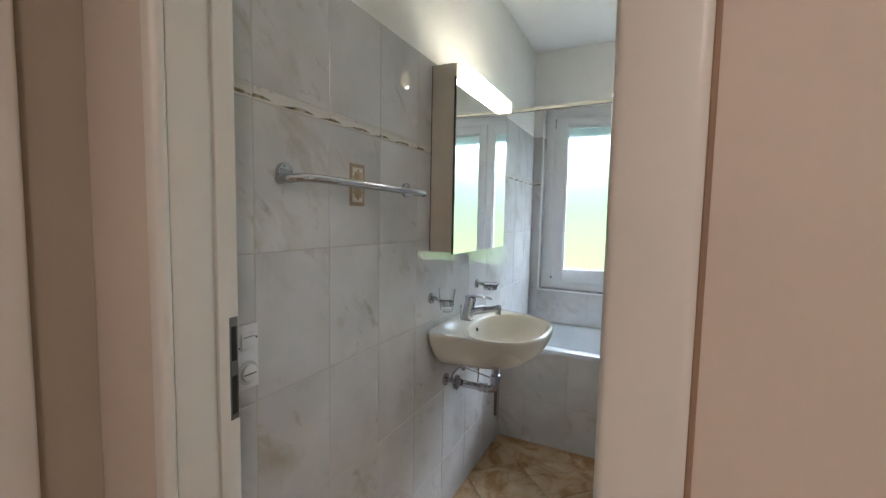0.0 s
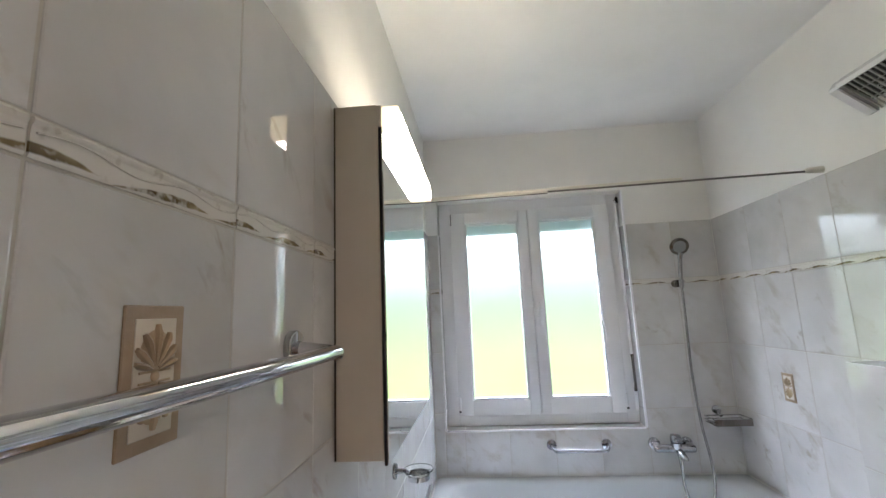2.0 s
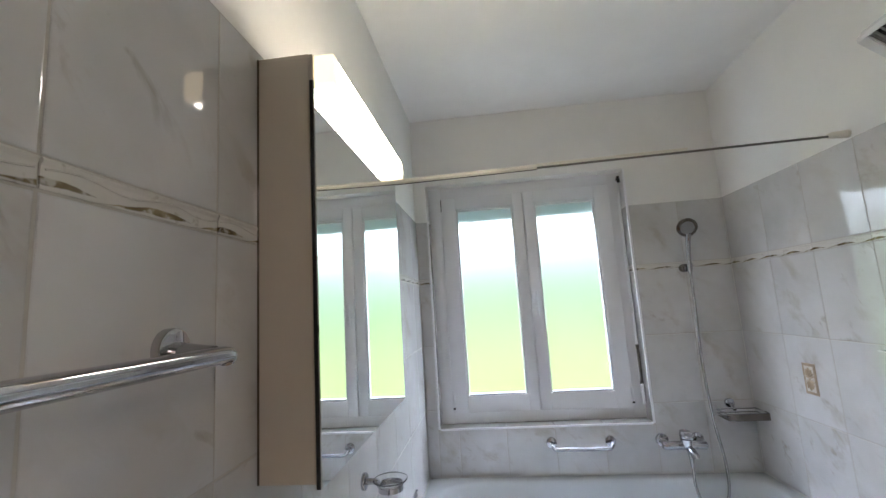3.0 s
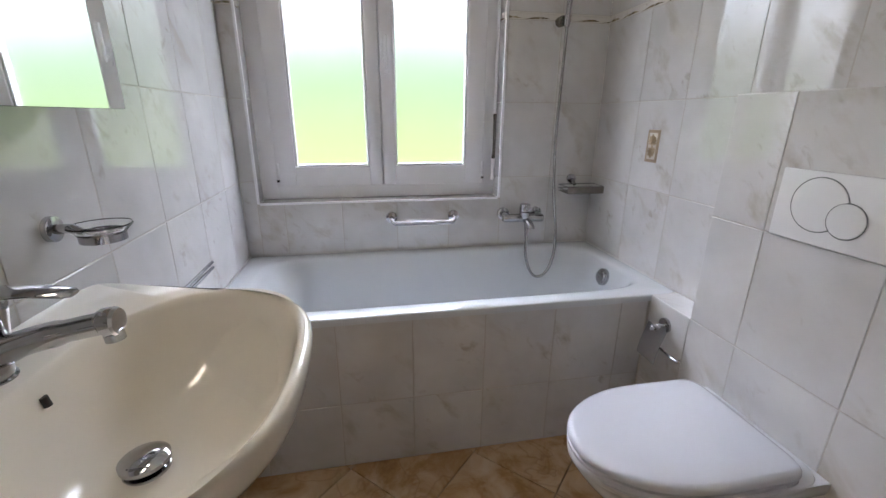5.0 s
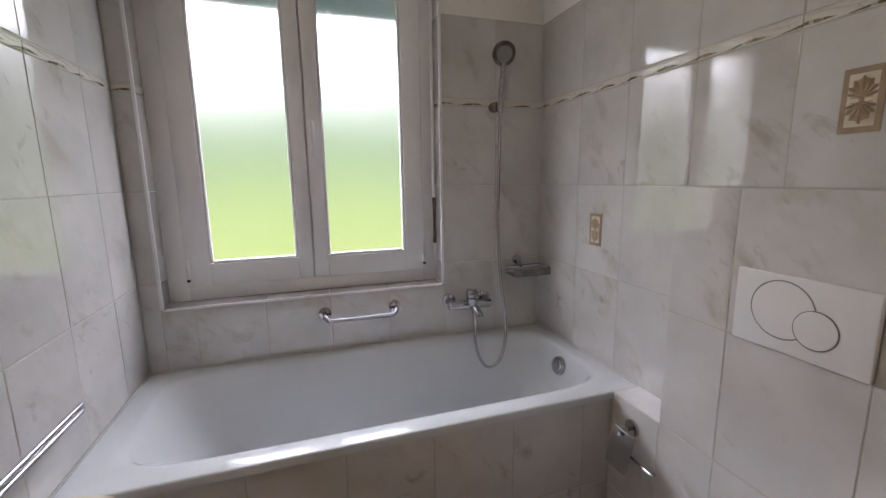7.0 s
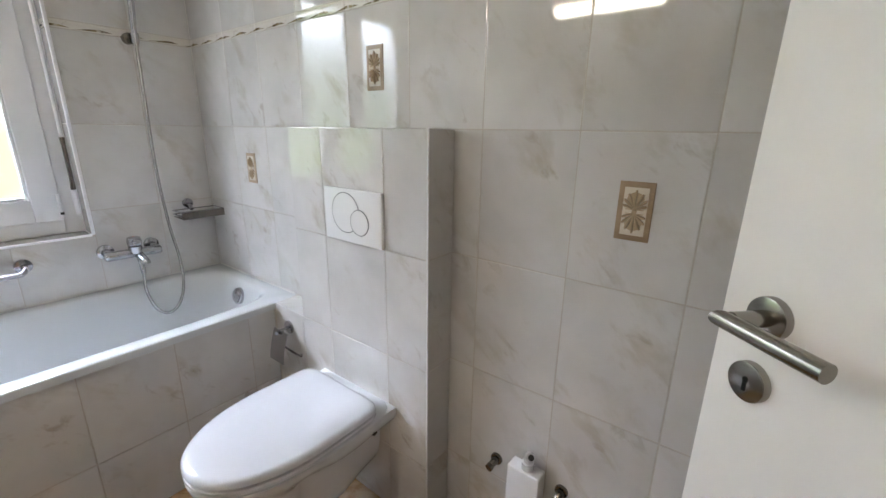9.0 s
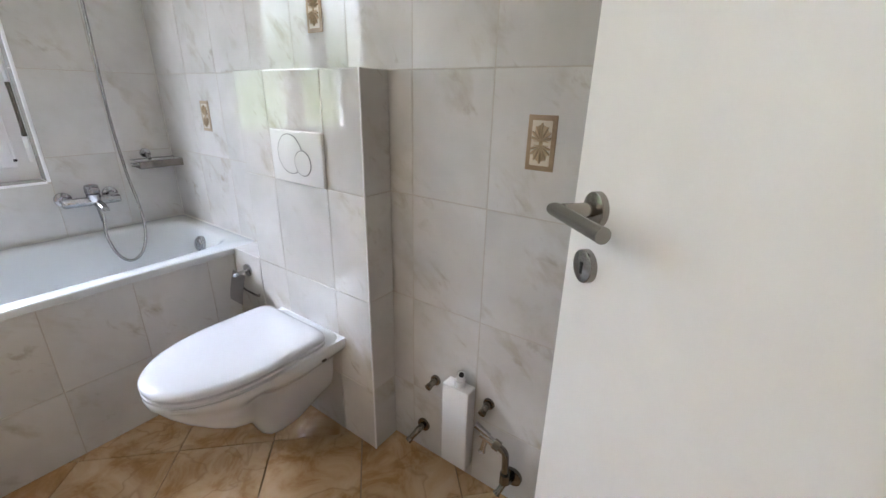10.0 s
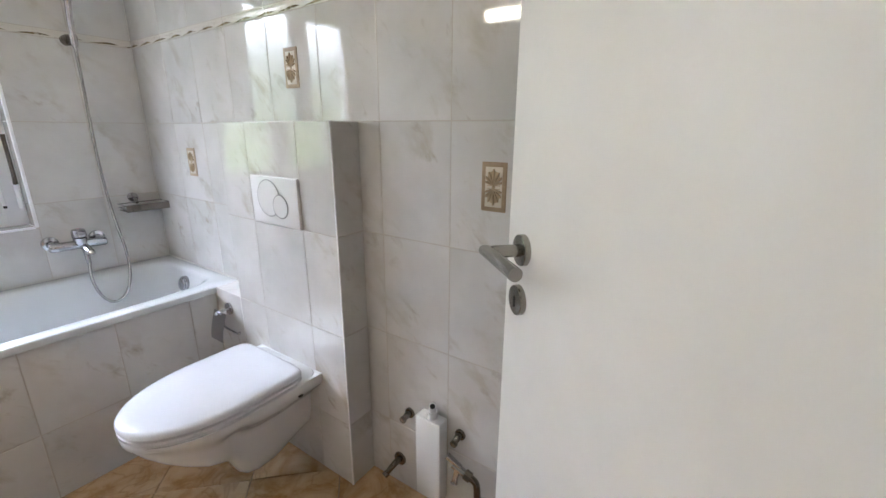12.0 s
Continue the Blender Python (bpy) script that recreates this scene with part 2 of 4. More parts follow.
CHROME = plain("chrome", (0.52, 0.52, 0.545), 0.04, 1.0, vary=0.1)
OLDCHROME = plain("dull_chrome", (0.26, 0.235, 0.205), 0.15, 1.0, grain=0.1, scale=200, vary=0.35)
STEEL = plain("brushed_steel", (0.34, 0.32, 0.29), 0.20, 1.0, vary=0.08, scale=30)
LOCKSTEEL = plain("lock_steel", (0.27, 0.265, 0.245), 0.4, 1.0, vary=0.2)
BLACK = plain("black_hollow", (0.015, 0.015, 0.015), 0.7)
MIRROR = plain("mirror", (0.90, 0.93, 0.91), 0.0, 1.0, vary=0.0)
CABINET = plain("cabinet_laminate", (0.60, 0.54, 0.46), 0.4, vary=0.04)
BROWN = plain("decor_brown", (0.35, 0.25, 0.155), 0.3, grain=0.3, scale=250, vary=0.3)
SHELL = plain("decor_relief", (0.44, 0.335, 0.215), 0.3, vary=0.25, scale=400)
IVORY = plain("decor_ivory", (0.66, 0.60, 0.50), 0.2, vary=0.1)
FROST = glass("frosted_glass", 0.29)
CLEAR = glass("clear_glass", 0.02)
SILICONE = plain("silicone", (0.50, 0.49, 0.475), 0.4)
LENS = glow("lamp_lens", (1.0, 0.88, 0.70), 11.0)
LAMPCAP = glow("lamp_cap", (1.0, 0.78, 0.45), 0.55)
LAMPTOP = glow("lamp_top", (1.0, 0.84, 0.60), 10.0)
HALLGLOW = glow("hall_lamp_glass", (1.0, 0.78, 0.6), 5.0)
GRILLE = plain("grille_metal", (0.36, 0.36, 0.34), 0.35, 0.2)

# ---- structure: walls, floor, ceiling ----
T = 0.0085   # from masonry to tile face
wall_left = solid("wall_left", box(LX - .16, LX - T, HY, BY + .3, -.05, CEIL + .05), WHITEWALL, "white plaster wall, marble tiles up to above head height", "wall")
wall_right = solid("wall_right", box(RX + T, RX + .16, HY, BY + .3, -.05, CEIL + .05), WHITEWALL, "white plaster wall above grey-white marble tiles", "wall")
bm = box(LX - T, WX0 - T, BY + T, BY + .3, -.05, CEIL + .05)
box(WX1 + T, RX + T, BY + T, BY + .3, -.05, CEIL + .05, bm=bm)
box(WX0 - T, WX1 + T, BY + T, BY + .3, -.05, WZ0 - T, bm=bm)
box(WX0 - T, WX1 + T, BY + T, BY + .3, WZ1, CEIL + .05, bm=bm)
wall_back = solid("wall_back", bm, WHITEWALL, "window wall, white plaster above marble tiles", "wall")
bm = box(LX - T, DX0 - .03, HY, FY, 0, CEIL + .05)
box(DX1 + .03, RX + T, HY, FY, 0, CEIL + .05, bm=bm)
box(DX0 - .03, DX1 + .03, HY, FY, 2.06, CEIL + .05, bm=bm)
wall_door = solid("wall_door", bm, WHITEWALL, "white plaster wall round the doorway", "wall")
floor = solid("floor", box(LX - .16, RX + .16, HY - .02, BY + .3, -.12, -.006), FLOORGROUT, "diagonal ochre-brown marbled floor tiles", "floor")
ceiling = solid("ceiling", box(LX - T, RX + T, FY, BY + T, CEIL, CEIL + .1), CEILING, "plain white plaster ceiling", "ceiling")

# hallway shell
H0, HX0, HX1 = -1.5, -0.86, 1.3
hall_wall_1 = solid("wall_hall_front", box(HX0 - .1, DX0 - .03, HY - .012, HY - .001, 0, 2.5), HALLWALL, "pinkish beige hall wall beside the doorway", "wall")
hall_wall_2 = solid("wall_hall_front_2", box(DX1 + .03, HX1 + .1, HY - .012, HY - .001, 0, 2.5), HALLWALL, "pinkish beige hall wall beside the doorway", "wall")
hall_wall_3 = solid("wall_hall_lintel", box(DX0 - .03, DX1 + .03, HY - .012, HY - .001, 2.06, 2.5), HALLWALL, "pinkish beige hall wall over the doorway", "wall")
# side wall turned from the lamp: its shade is put into a darker plaster colour
hall_wall_4 = solid("wall_hall_side", box(HX0 - .1, HX0, H0, HY - .013, 0, 2.5), plaster("shaded_side_plaster", (0.45, 0.385, 0.30)), "beige hall side wall", "wall")
hall_wall_5 = solid("wall_hall_side_2", box(HX1, HX1 + .1, H0, HY - .013, 0, 2.5), HALLWALL, "beige hall side wall", "wall")
hall_wall_6 = solid("wall_hall_end", box(HX0 - .1, HX1 + .1, H0 - .1, H0, 0, 2.5), HALLWALL, "beige hall end wall", "wall")
hall_floor = solid("floor_hall", box(HX0 - .1, HX1 + .1, H0 - .1, HY - .02, -.1, 0), plain("hall_floor", (0.32, 0.2, 0.11), 0.35, vary=0.2), "brown hall floor", "floor")
hall_ceiling = solid("ceiling_hall", box(HX0 - .1, HX1 + .1, H0 - .1, HY - .001, 2.5, 2.6), CEILING, "white hall ceiling", "ceiling")

# tiling out of view, added to cut the light bounced onto the tub apron
for name, x0, x1 in (("wall_tiling", LX, DX0 - .058), ("wall_tiling", DX1 + .058, RX)):
    part(name, box(x0, x1, FY + .0005, FY + .008, 0, TILETOP), MARBLE, wall_door, "unseen marble tiling beside the doorway, darkens the bounce", 0)

# outdoors
bm = bmesh.new()
vs = [bm.verts.new(p) for p in ((-9, 6.2, -1.0), (9, 6.2, -1.0), (9, 6.2, 9.0), (-9, 6.2, 9.0))]
bm.faces.new(vs)
backdrop = solid("backdrop", bm, outdoors(), "bright sky above green garden", "backdrop")
ground = solid("ground", box(-60, 60, BY + .32, 120, -.6, -.5), plain("grass_ground", (0.08, 0.14, 0.03), 0.9, vary=0.3), "grass ground outside", "ground")

# ---- window ----
FW, FD = 3.128, 3.19
window = thing("window_1", (-.135, FD, WZ0), "white plastic double window with frosted panes, closed", "window", kind="structure")
X0, X1, Z0, Z1 = WX0 - .004, WX1 + .004, WZ0 + .002, WZ1 + .004
bm = box(X0, -.605, FW, FD, Z0, Z1, .004)
box(.335, X1, FW, FD, Z0, Z1, .004, bm=bm)
box(-.607, .337, FW, FD, Z0, .884, .004, bm=bm)
box(-.607, .337, FW, FD, 2.073, Z1, .004, bm=bm)
box(-.165, -.111, FW + .018, FD, Z0 + .02, Z1 - .02, .003, bm=bm)
part("frame", bm, PVC, window)
for sx0, sx1, px0, px1 in ((-.607, -.140, -.523, -.197), (-.136, .337, -.080, .253)):
    sz0, sz1, pz0, pz1 = .882, 2.075, .968, 2.005
    y0, y1 = FW - .014, FW + .04
    bm = box(sx0, px0, y0, y1, sz0, sz1, .005)
    box(px1, sx1, y0, y1, sz0, sz1, .005, bm=bm)
    box(px0 - .001, px1 + .001, y0, y1, sz0, pz0, .005, bm=bm)
    box(px0 - .001, px1 + .001, y0, y1, pz1, sz1, .005, bm=bm)
    sash = part("sash", bm, PVC, window)
    b = .012
    bm = bmesh.new()
    for q in ((px0 - .001, px0 + b, pz0, pz1), (px1 - b, px1 + .001, pz0, pz1)):
        box(q[0], q[1], y0 + .004, y0 + .022, q[2], q[3], .006, bm=bm)
    for q in ((pz0 - .001, pz0 + b), (pz1 - b, pz1 + .001)):
        box(px0 + b, px1 - b, y0 + .004, y0 + .022, q[0], q[1], .006, bm=bm)
    part("glazing_bead", bm, PVC, sash)
    pane = part("pane", box(px0 + .002, px1 - .002, y0 + .022, y0 + .030, pz0 + .002, pz1 - .002), FROST, sash, "frosted glass pane", 0)
    pane.visible_shadow = False
for x, s in ((-.598, 1), (.333, -1)):
    hinge = part("hinge", sweep([(x, FW - .02, .90), (x, FW - .02, .985)], .0065, 12), PVC, window)
    part("hinge_pin", sweep([(x, FW - .026, .905), (x, FW - .026, .914)], .006, 10), BLACK, hinge, "black hinge pin")
part("hinge", box(-.607, -.603, FW - .018, FW - .008, 2.0, 2.07), BLACK, window, "dark hinge slot")
handle = part("handle", box(-.124, -.098, FW - .026, FW - .014, 1.36, 1.43, .003), PVC, window)
part("lever", box(-.118, -.104, FW - .052, FW - .034, 1.375, 1.51, .006, 3), PVC, handle)
part("neck", sweep([(-.111, FW - .012, 1.395), (-.111, FW - .045, 1.395)], .008, 16), PVC, handle)
box_shutter = solid("shutter_edge", box(X0, X1, 3.24, 3.26, 1.955, 2.14), plain("shutter_slats", (0.45, 0.58, 0.60), 0.5), "lowered edge of the roller shutter outside", "shutter")

# trim round the opening
trim = thing("trim_1", (WX0, BY, WZ0), "white corner trim round the window recess", "trim", kind="structure")
part("trim_strip", box(WX0 - .009, WX0 + .001, BY - .002, BY + .008, WZ0 - .002, TILETOP, .0015), PVC, trim)
part("trim_strip", box(WX1 - .001, WX1 + .010, BY - .003, BY + .008, WZ0 - .002, WZ1 - .004, .0015), PVC, trim)
part("trim_strip", box(WX0 + .001, WX1 - .001, BY - .002, BY + .006, WZ0 - .008, WZ0 + .0015, .0015), PVC, trim)

# crank rod of the shutter in the recess
rod = thing("crank_rod", (.382, 3.10, .93), "white shutter crank rod hanging in the window recess", "crank rod")
part("upper_rod", sweep([(.380, 3.095, 2.09), (.381, 3.095, 1.195)], .006, 12), PVC, rod)
part("joint", sweep([(.381, 3.095, 1.20), (.381, 3.092, 1.17), (.381, 3.088, 1.04), (.381, 3.095, 1.0)], [.009, .0075, .0075, .009], 12), OLDCHROME, rod, "dark metal crank joint")
part("grip", sweep([(.381, 3.095, 1.0), (.381, 3.095, .90)], .009, 12), PVC, rod)
part("bracket", sweep([(.385, 3.11, 2.09), (.380, 3.07, 2.10), (.378, 3.06, 2.07)], .008, 10), BLACK, rod, "black crank bracket")

# ---- door frame and door ----
door_frame = thing("door_frame", (DX0, FY, 0), "off-white painted steel door frame", "door frame", kind="structure")
for a, b, s in ((DX0 - .03, DX0, 1), (DX1, DX1 + .03, -1)):
    o = DX0 if s > 0 else DX1
    jamb = part("jamb", box(min(a, b), max(a, b), HY - .01, FY - (.045 if s > 0 else .022), 0, 2.03, .002), FRAMEPAINT, door_frame)
    r0, r1 = sorted((o - s * .016, o - s * .03))
    part("rebate", box(r0, r1, FY - .045, FY + .004, 0, 2.045, .002), FRAMEPAINT, jamb)
    if s > 0:
        part("lock_face", box(o - .015, o, FY - .036, FY + .003, 0, 2.045, .002), FRAMEPAINT, jamb)
    part("seal", sweep([(o - s * .009, FY - .041, 0), (o - s * .009, FY - .041, 2.03)], .0045, 10), FRAMEPAINT, jamb)
    c0, c1 = sorted((o - s * .016, o - s * .055))
    part("casing", box(c0, c1, FY, FY + .012, 0, 2.07, .004), FRAMEPAINT, jamb)
    c0, c1 = sorted((o + .010, o - .022)) if s > 0 else sorted((o, o + .068))
    part("hall_casing", box(c0, c1, HY - .034, HY - .0125, 0, 2.07, .009, 4), FRAMEPAINT, jamb)
part("head", box(DX0 - .03, DX1 + .03, HY - .01, FY, 2.032, 2.06, .002), FRAMEPAINT, door_frame)
# brown strip draws the shadow in the gap between casing and wall
part("wall_joint", sweep([(DX1 + .0700, HY - .013, 0), (DX1 + .0700, HY - .013, 2.07)], .0042, 8), plain("shadow_gap_brown", (0.30, 0.19, 0.12), 0.7), door_frame, "thin brown strip for the shadow gap between frame and wall")
plate = part("strike_plate", box(DX0 - .001, DX0 + .0012, FY - .016, FY + .0005, .961, 1.151, .0008), LOCKSTEEL, door_frame, "grey metal strike plate with two dark slots")
part("slot", box(DX0 + .0005, DX0 + .0016, FY - .0135, FY - .003, 1.071, 1.134), BLACK, plate)
part("slot", box(DX0 + .0005, DX0 + .0016, FY - .0135, FY - .003, .972, 1.043), BLACK, plate)

DD = Vector((.672, .740, 0)).normalized()
DN = Vector((-DD.y, DD.x, 0))
DP = Vector((.534, .902, 0))


def on_door(bm):
    """Turns geometry from the door's own axes (x along the leaf from the handle, y out of its face) into the room's."""
    m = Matrix(((DD.x, DN.x, 0, DP.x), (DD.y, DN.y, 0, DP.y), (0, 0, 1, 0), (0, 0, 0, 1)))
    bmesh.ops.transform(bm, matrix=m, verts=bm.verts)
    return bm


door = thing("door_1", DP - DD * .66, "smooth white door leaf, standing open", "door", kind="structure")
part("leaf", on_door(box(-.575, .064, -.040, 0, .008, 2.03, .002)), DOORPAINT, door)
part("rebate_edge", on_door(box(.0, .046, -.052, -.041, .02, 2.02, .002)), DOORPAINT, door)
dh = part("door_handle", on_door(disc((0, 0, 1.050), (0, 1, 0), .0245, .010)), STEEL, door, "brushed steel lever handle")
part("neck", on_door(sweep([(0, .008, 1.050), (0, .040, 1.050), (.001, .052, 1.050)], [.0098, .0098, .0098], 24)), STEEL, dh)
bm = bmesh.new()
rings = []
for x, cut in ((.006, .0098), (-.104, 0)):
    ring = []
    for j in range(28):
        a = 2 * math.pi * j / 28
        yy, zz = math.cos(a) * .0098, math.sin(a) * .0098
        ring.append(Vector((x + (yy if cut else 0), .0585 + yy, 1.050 + zz)))
    rings.append(ring)
loft(rings, bm)
part("lever", on_door(bm), STEEL, dh)
kr = part("key_rose", on_door(disc((.005, 0, .966), (0, 1, 0), .0245, .010)), STEEL, door, "round brushed steel key rose")
bm = sweep([(.005, .0085, .9695), (.005, .0108, .9695)], .0034, 14)
box(.0028, .0072, .0085, .0108, .955, .971, bm=bm)
part("keyhole", on_door(bm), BLACK, kr)

# ---- bath tub ----
def rect_ring(x0, x1, y0, y1, z, n, count=128):
    cx, cy, a, b = (x0 + x1) / 2, (y0 + y1) / 2, (x1 - x0) / 2, (y1 - y0) / 2
    out = []
    for j in range(count):
        th = 2 * math.pi * (j + .5) / count
        if n > 20:
            c, s = math.cos(th) , math.sin(th)
            c, s = sup(c, 2.6), sup(s, 2.6)
            k = 1 / max(abs(c), abs(s))
            out.append(Vector((cx + a * c * k, cy + b * s * k, z)))
        else:
            out.append(Vector((cx + a * sup(math.cos(th), n), cy + b * sup(math.sin(th), n), z)))
    return out


tub = thing("bathtub", (.066, 2.70, 0), "white enamelled built-in bathtub, empty", "bathtub")
TX0, TX1, TY0, TY1, TZ = LX + .002, RX - .002, BOX2, BY - .002, .585
rings = [rect_ring(TX0, TX1, TY0, TY1, TZ - .025, 99), rect_ring(TX0, TX1, TY0, TY1, TZ - .006, 99),
         rect_ring(TX0 + .002, TX1 - .002, TY0 + .002, TY1 - .002, TZ - .0015, 99), rect_ring(TX0 + .007, TX1 - .007, TY0 + .007, TY1 - .007, TZ, 99),
         rect_ring(-.672, .826, 2.432, 2.992, TZ - .001, 7), rect_ring(-.660, .816, 2.442, 2.983, TZ - .005, 6.5), rect_ring(-.647, .808, 2.453, 2.974, TZ - .018, 6),
         rect_ring(-.61, .795, 2.468, 2.960, TZ - .07, 5.5), rect_ring(-.55, .775, 2.490, 2.942, TZ - .17, 5), rect_ring(-.47, .755, 2.502, 2.928, TZ - .28, 4.6),
         rect_ring(-.39, .73, 2.515, 2.91, TZ - .35, 4.2), rect_ring(-.31, .68, 2.55, 2.87, TZ - .39, 3.8), rect_ring(-.2, .55, 2.62, 2.80, TZ - .402, 3)]
part("shell", loft(rings, cap0=False), ENAMEL, tub, smooth=60)
ov = part("overflow", disc((.800, 2.715, .515), (-1, 0, .15), .038, .020, 36, .006), CHROME, tub, "round chrome overflow knob")
part("overflow_face", sweep([(.7815, 2.715, .518), (.774, 2.715, .519), (.770, 2.715, .520), (.768, 2.715, .5202)], [.031, .028, .018, .006], 32), CHROME, ov)
part("drain", disc((.60, 2.71, TZ - .4015), (0, 0, 1), .032, .004), CHROME, tub)
part("silicone_joint", sweep([(TX0 + .004, TY1 - .002, TZ + .001), (TX1 - .004, TY1 - .002, TZ + .001)], .0032, 8), SILICONE, tub)
part("silicone_joint", sweep([(TX1 - .002, TY0 + .02, TZ + .001), (TX1 - .002, TY1 - .004, TZ + .001)], .0032, 8), SILICONE, tub)
part("silicone_joint", sweep([(TX0 + .002, TY0 + .02, TZ + .001), (TX0 + .002, TY1 - .004, TZ + .001)], .0032, 8), SILICONE, tub)
apron = solid("tub_apron", box(LX + .001, BOXX + .003, BOX2 + .0105, BOX2 + .03, 0, TZ - .029), GROUT, "marble tiled front of the bathtub", "tub apron")

# boxed-in cistern wall
cistern = solid("cistern_boxing", box(BOXX + .0016, RX + .0, BOX0 + .0016, BOX1 - .001, 0, BOXZ - .0016, bm=box(BOXX + .0016, RX + .0, BOX1 - .0005, BOX2 + .0085, 0, LEDGE - .0016)), GROUT, "tiled half-height boxing behind the toilet", "boxing")

edge = thing("corner_trim", (BOXX, BOX0, 0), "slim white corner strip of the boxing", "trim", kind="structure")
part("trim_strip", box(BOXX - .0012, BOXX + .0028, BOX0 - .0012, BOX0 + .0028, .001, BOXZ + .001, .0008, 1), PVC, edge)

# ---- toilet ----
WY = 1.895
toilet = thing("toilet", (.767, WY, .07), "white wall-hung toilet with closed lid", "toilet")


def egg(x0, x1, w, z, count=72, nose=2.1, back=13.0, cx=None, yc=WY):
    """A seat outline from the nose x0 to the back x1."""
    c = x1 - (x1 - x0) * .42 if cx is None else cx
    out = []
    for j in range(count):
        th = 2 * math.pi * j / count
        co, si = math.cos(th), math.sin(th)
        n = back if co > 0 else nose
        a = (x1 - c) if co > 0 else (c - x0)
        taper = 1 - (.11 * max(0, co) ** 2)
        out.append(Vector((c + a * sup(co, n), yc + w * taper * sup(si, n), z)))
    return out


stations = [(.246, .020, .385, .012), (.252, .055, .372, .03), (.268, .088, .352, .06), (.30, .121, .318, .09), (.35, .150, .272, .112), (.40, .166, .232, .118), (.44, .173, .205, .108), (.47, .176, .185, .092),
            (.492, .178, .150, .080), (.515, .178, .100, .074), (.54, .179, .073, .073), (.575, .179, .060, .076), (.61, .178, .060, .080), (.64, .177, .064, .084), (.67, .176, .076, .086), (.70, .176, .092, .090), (.735, .176, .110, .096), (.767, .177, .125, .102)]
rings = []
for x, wt, zb, wb in stations:
    top, n = .412, 26
    late = min(1, max(0, (x - .40) / .20))
    half = []
    for k in range(n + 1):
        u = k / n
        u2 = 1 - (1 - u) ** 1.6
        s = min(1, max(0, u2 - .08 * late) * (1.75 + 1.1 * late))
        s = s * s * (3 - 2 * s)
        w = (wt + (min(wb, wt) - wt) * s) * math.sqrt(max(0, 1 - u2 ** (7 - 2.5 * late)))
        half.append((w, top - (top - zb) * u2))
    ring = [Vector((x, WY + w, z)) for w, z in half] + [Vector((x, WY - w, z)) for w, z in half[-2::-1]]
    rings.append(ring)
bowl = part("bowl", loft(rings), CERAMIC, toilet, "glazed white ceramic bowl", smooth=60)
rings = [egg(.238, .766, .176, .395, back=9), egg(.236, .767, .178, .405, back=9), egg(.237, .766, .1775, .412, back=9), egg(.241, .764, .174, .415, back=9)]
part("rim", loft(rings), CERAMIC, toilet, smooth=50)
rings = [egg(.262, .700, .150, .4190), egg(.242, .705, .169, .4190), egg(.235, .709, .1755, .4210), egg(.235, .709, .1755, .4295), egg(.241, .704, .170, .4325)]
seat = part("seat", loft(rings), SEATWHITE, toilet, smooth=50)
rings = [egg(.262, .692, .150, .4372), egg(.241, .705, .171, .4372), egg(.2345, .7085, .1775, .4392), egg(.235, .708, .177, .4485), egg(.240, .703, .173, .4548), egg(.252, .692, .163, .4582), egg(.30, .65, .12, .4596)]
part("lid", loft(rings), SEATWHITE, toilet, "closed glossy white lid", smooth=60)
for y in (WY - .08, WY + .08):
    part("hinge", sweep([(.712, y - .02, .432), (.712, y + .02, .432)], .011, 16), SEATWHITE, toilet)
part("fixing_cap", sweep([(.675, WY - .160, .372), (.678, WY - .1775, .372)], [.011, .009], 16, flat=.45), BLACK, toilet, "dark side fixing hole")

# ---- flush plate ----
fp = thing("flush_plate", (BOXX, 1.872, .92), "white plastic dual flush plate", "flush plate")
part("plate", box(BOXX - .012, BOXX - .0005, 1.748, 1.998, .918, 1.080, .004, 3), PLASTIC, fp)


def ring_line(cy, cz, r, x, t=.0014, seg=72, a0=0.0, a1=1.0):
    pts = []
    n = int(seg * (a1 - a0))
    for j in range(n + 1):
        a = 2 * math.pi * (a0 + (a1 - a0) * j / n)
        pts.append((x, cy + r * math.cos(a), cz + r * math.sin(a)))
    return sweep(pts, t, 6)


bm = sweep([(BOXX - .011, 1.900, 1.008), (BOXX - .0135, 1.900, 1.008), (BOXX - .0145, 1.900, 1.008)], [.0585, .0585, .0555], 56)
part("large_button", bm, PLASTIC, fp)
bm = sweep([(BOXX - .0115, 1.838, .985), (BOXX - .0150, 1.838, .985), (BOXX - .0160, 1.838, .985)], [.0365, .0365, .0335], 48)
part("small_button", bm, PLASTIC, fp)
GREYLINE = plain("button_gap", (0.16, 0.17, 0.17), 0.5)
part("large_gap", ring_line(1.900, 1.008, .0600, BOXX - .0122, a0=.651, a1=1.46), GREYLINE, fp, "dark gap round the button")
part("small_gap", ring_line(1.838, .985, .0378, BOXX - .0135), GREYLINE, fp, "dark gap round the button")

# ---- paper holder ----
ph = thing("paper_holder", (BOXX, 2.277, .51), "chrome toilet paper holder with lid, empty", "paper holder")
part("rose", disc((BOXX - .001, 2.277, .512), (-1, 0, 0), .026, .009), CHROME, ph)
part("arm", sweep(curve([(BOXX - .008, 2.277, .512), (BOXX - .04, 2.277, .512), (BOXX - .060, 2.275, .513), (BOXX - .066, 2.262, .514)], 6), .006, 14), CHROME, ph)
part("bar", sweep(curve([(BOXX - .034, 2.277, .508), (BOXX - .036, 2.272, .462), (BOXX - .040, 2.255, .450), (BOXX - .042, 2.16, .448), (BOXX - .042, 2.148, .458)], 6), .0045, 12), CHROME, ph)
bm = bmesh.new()
rr = []
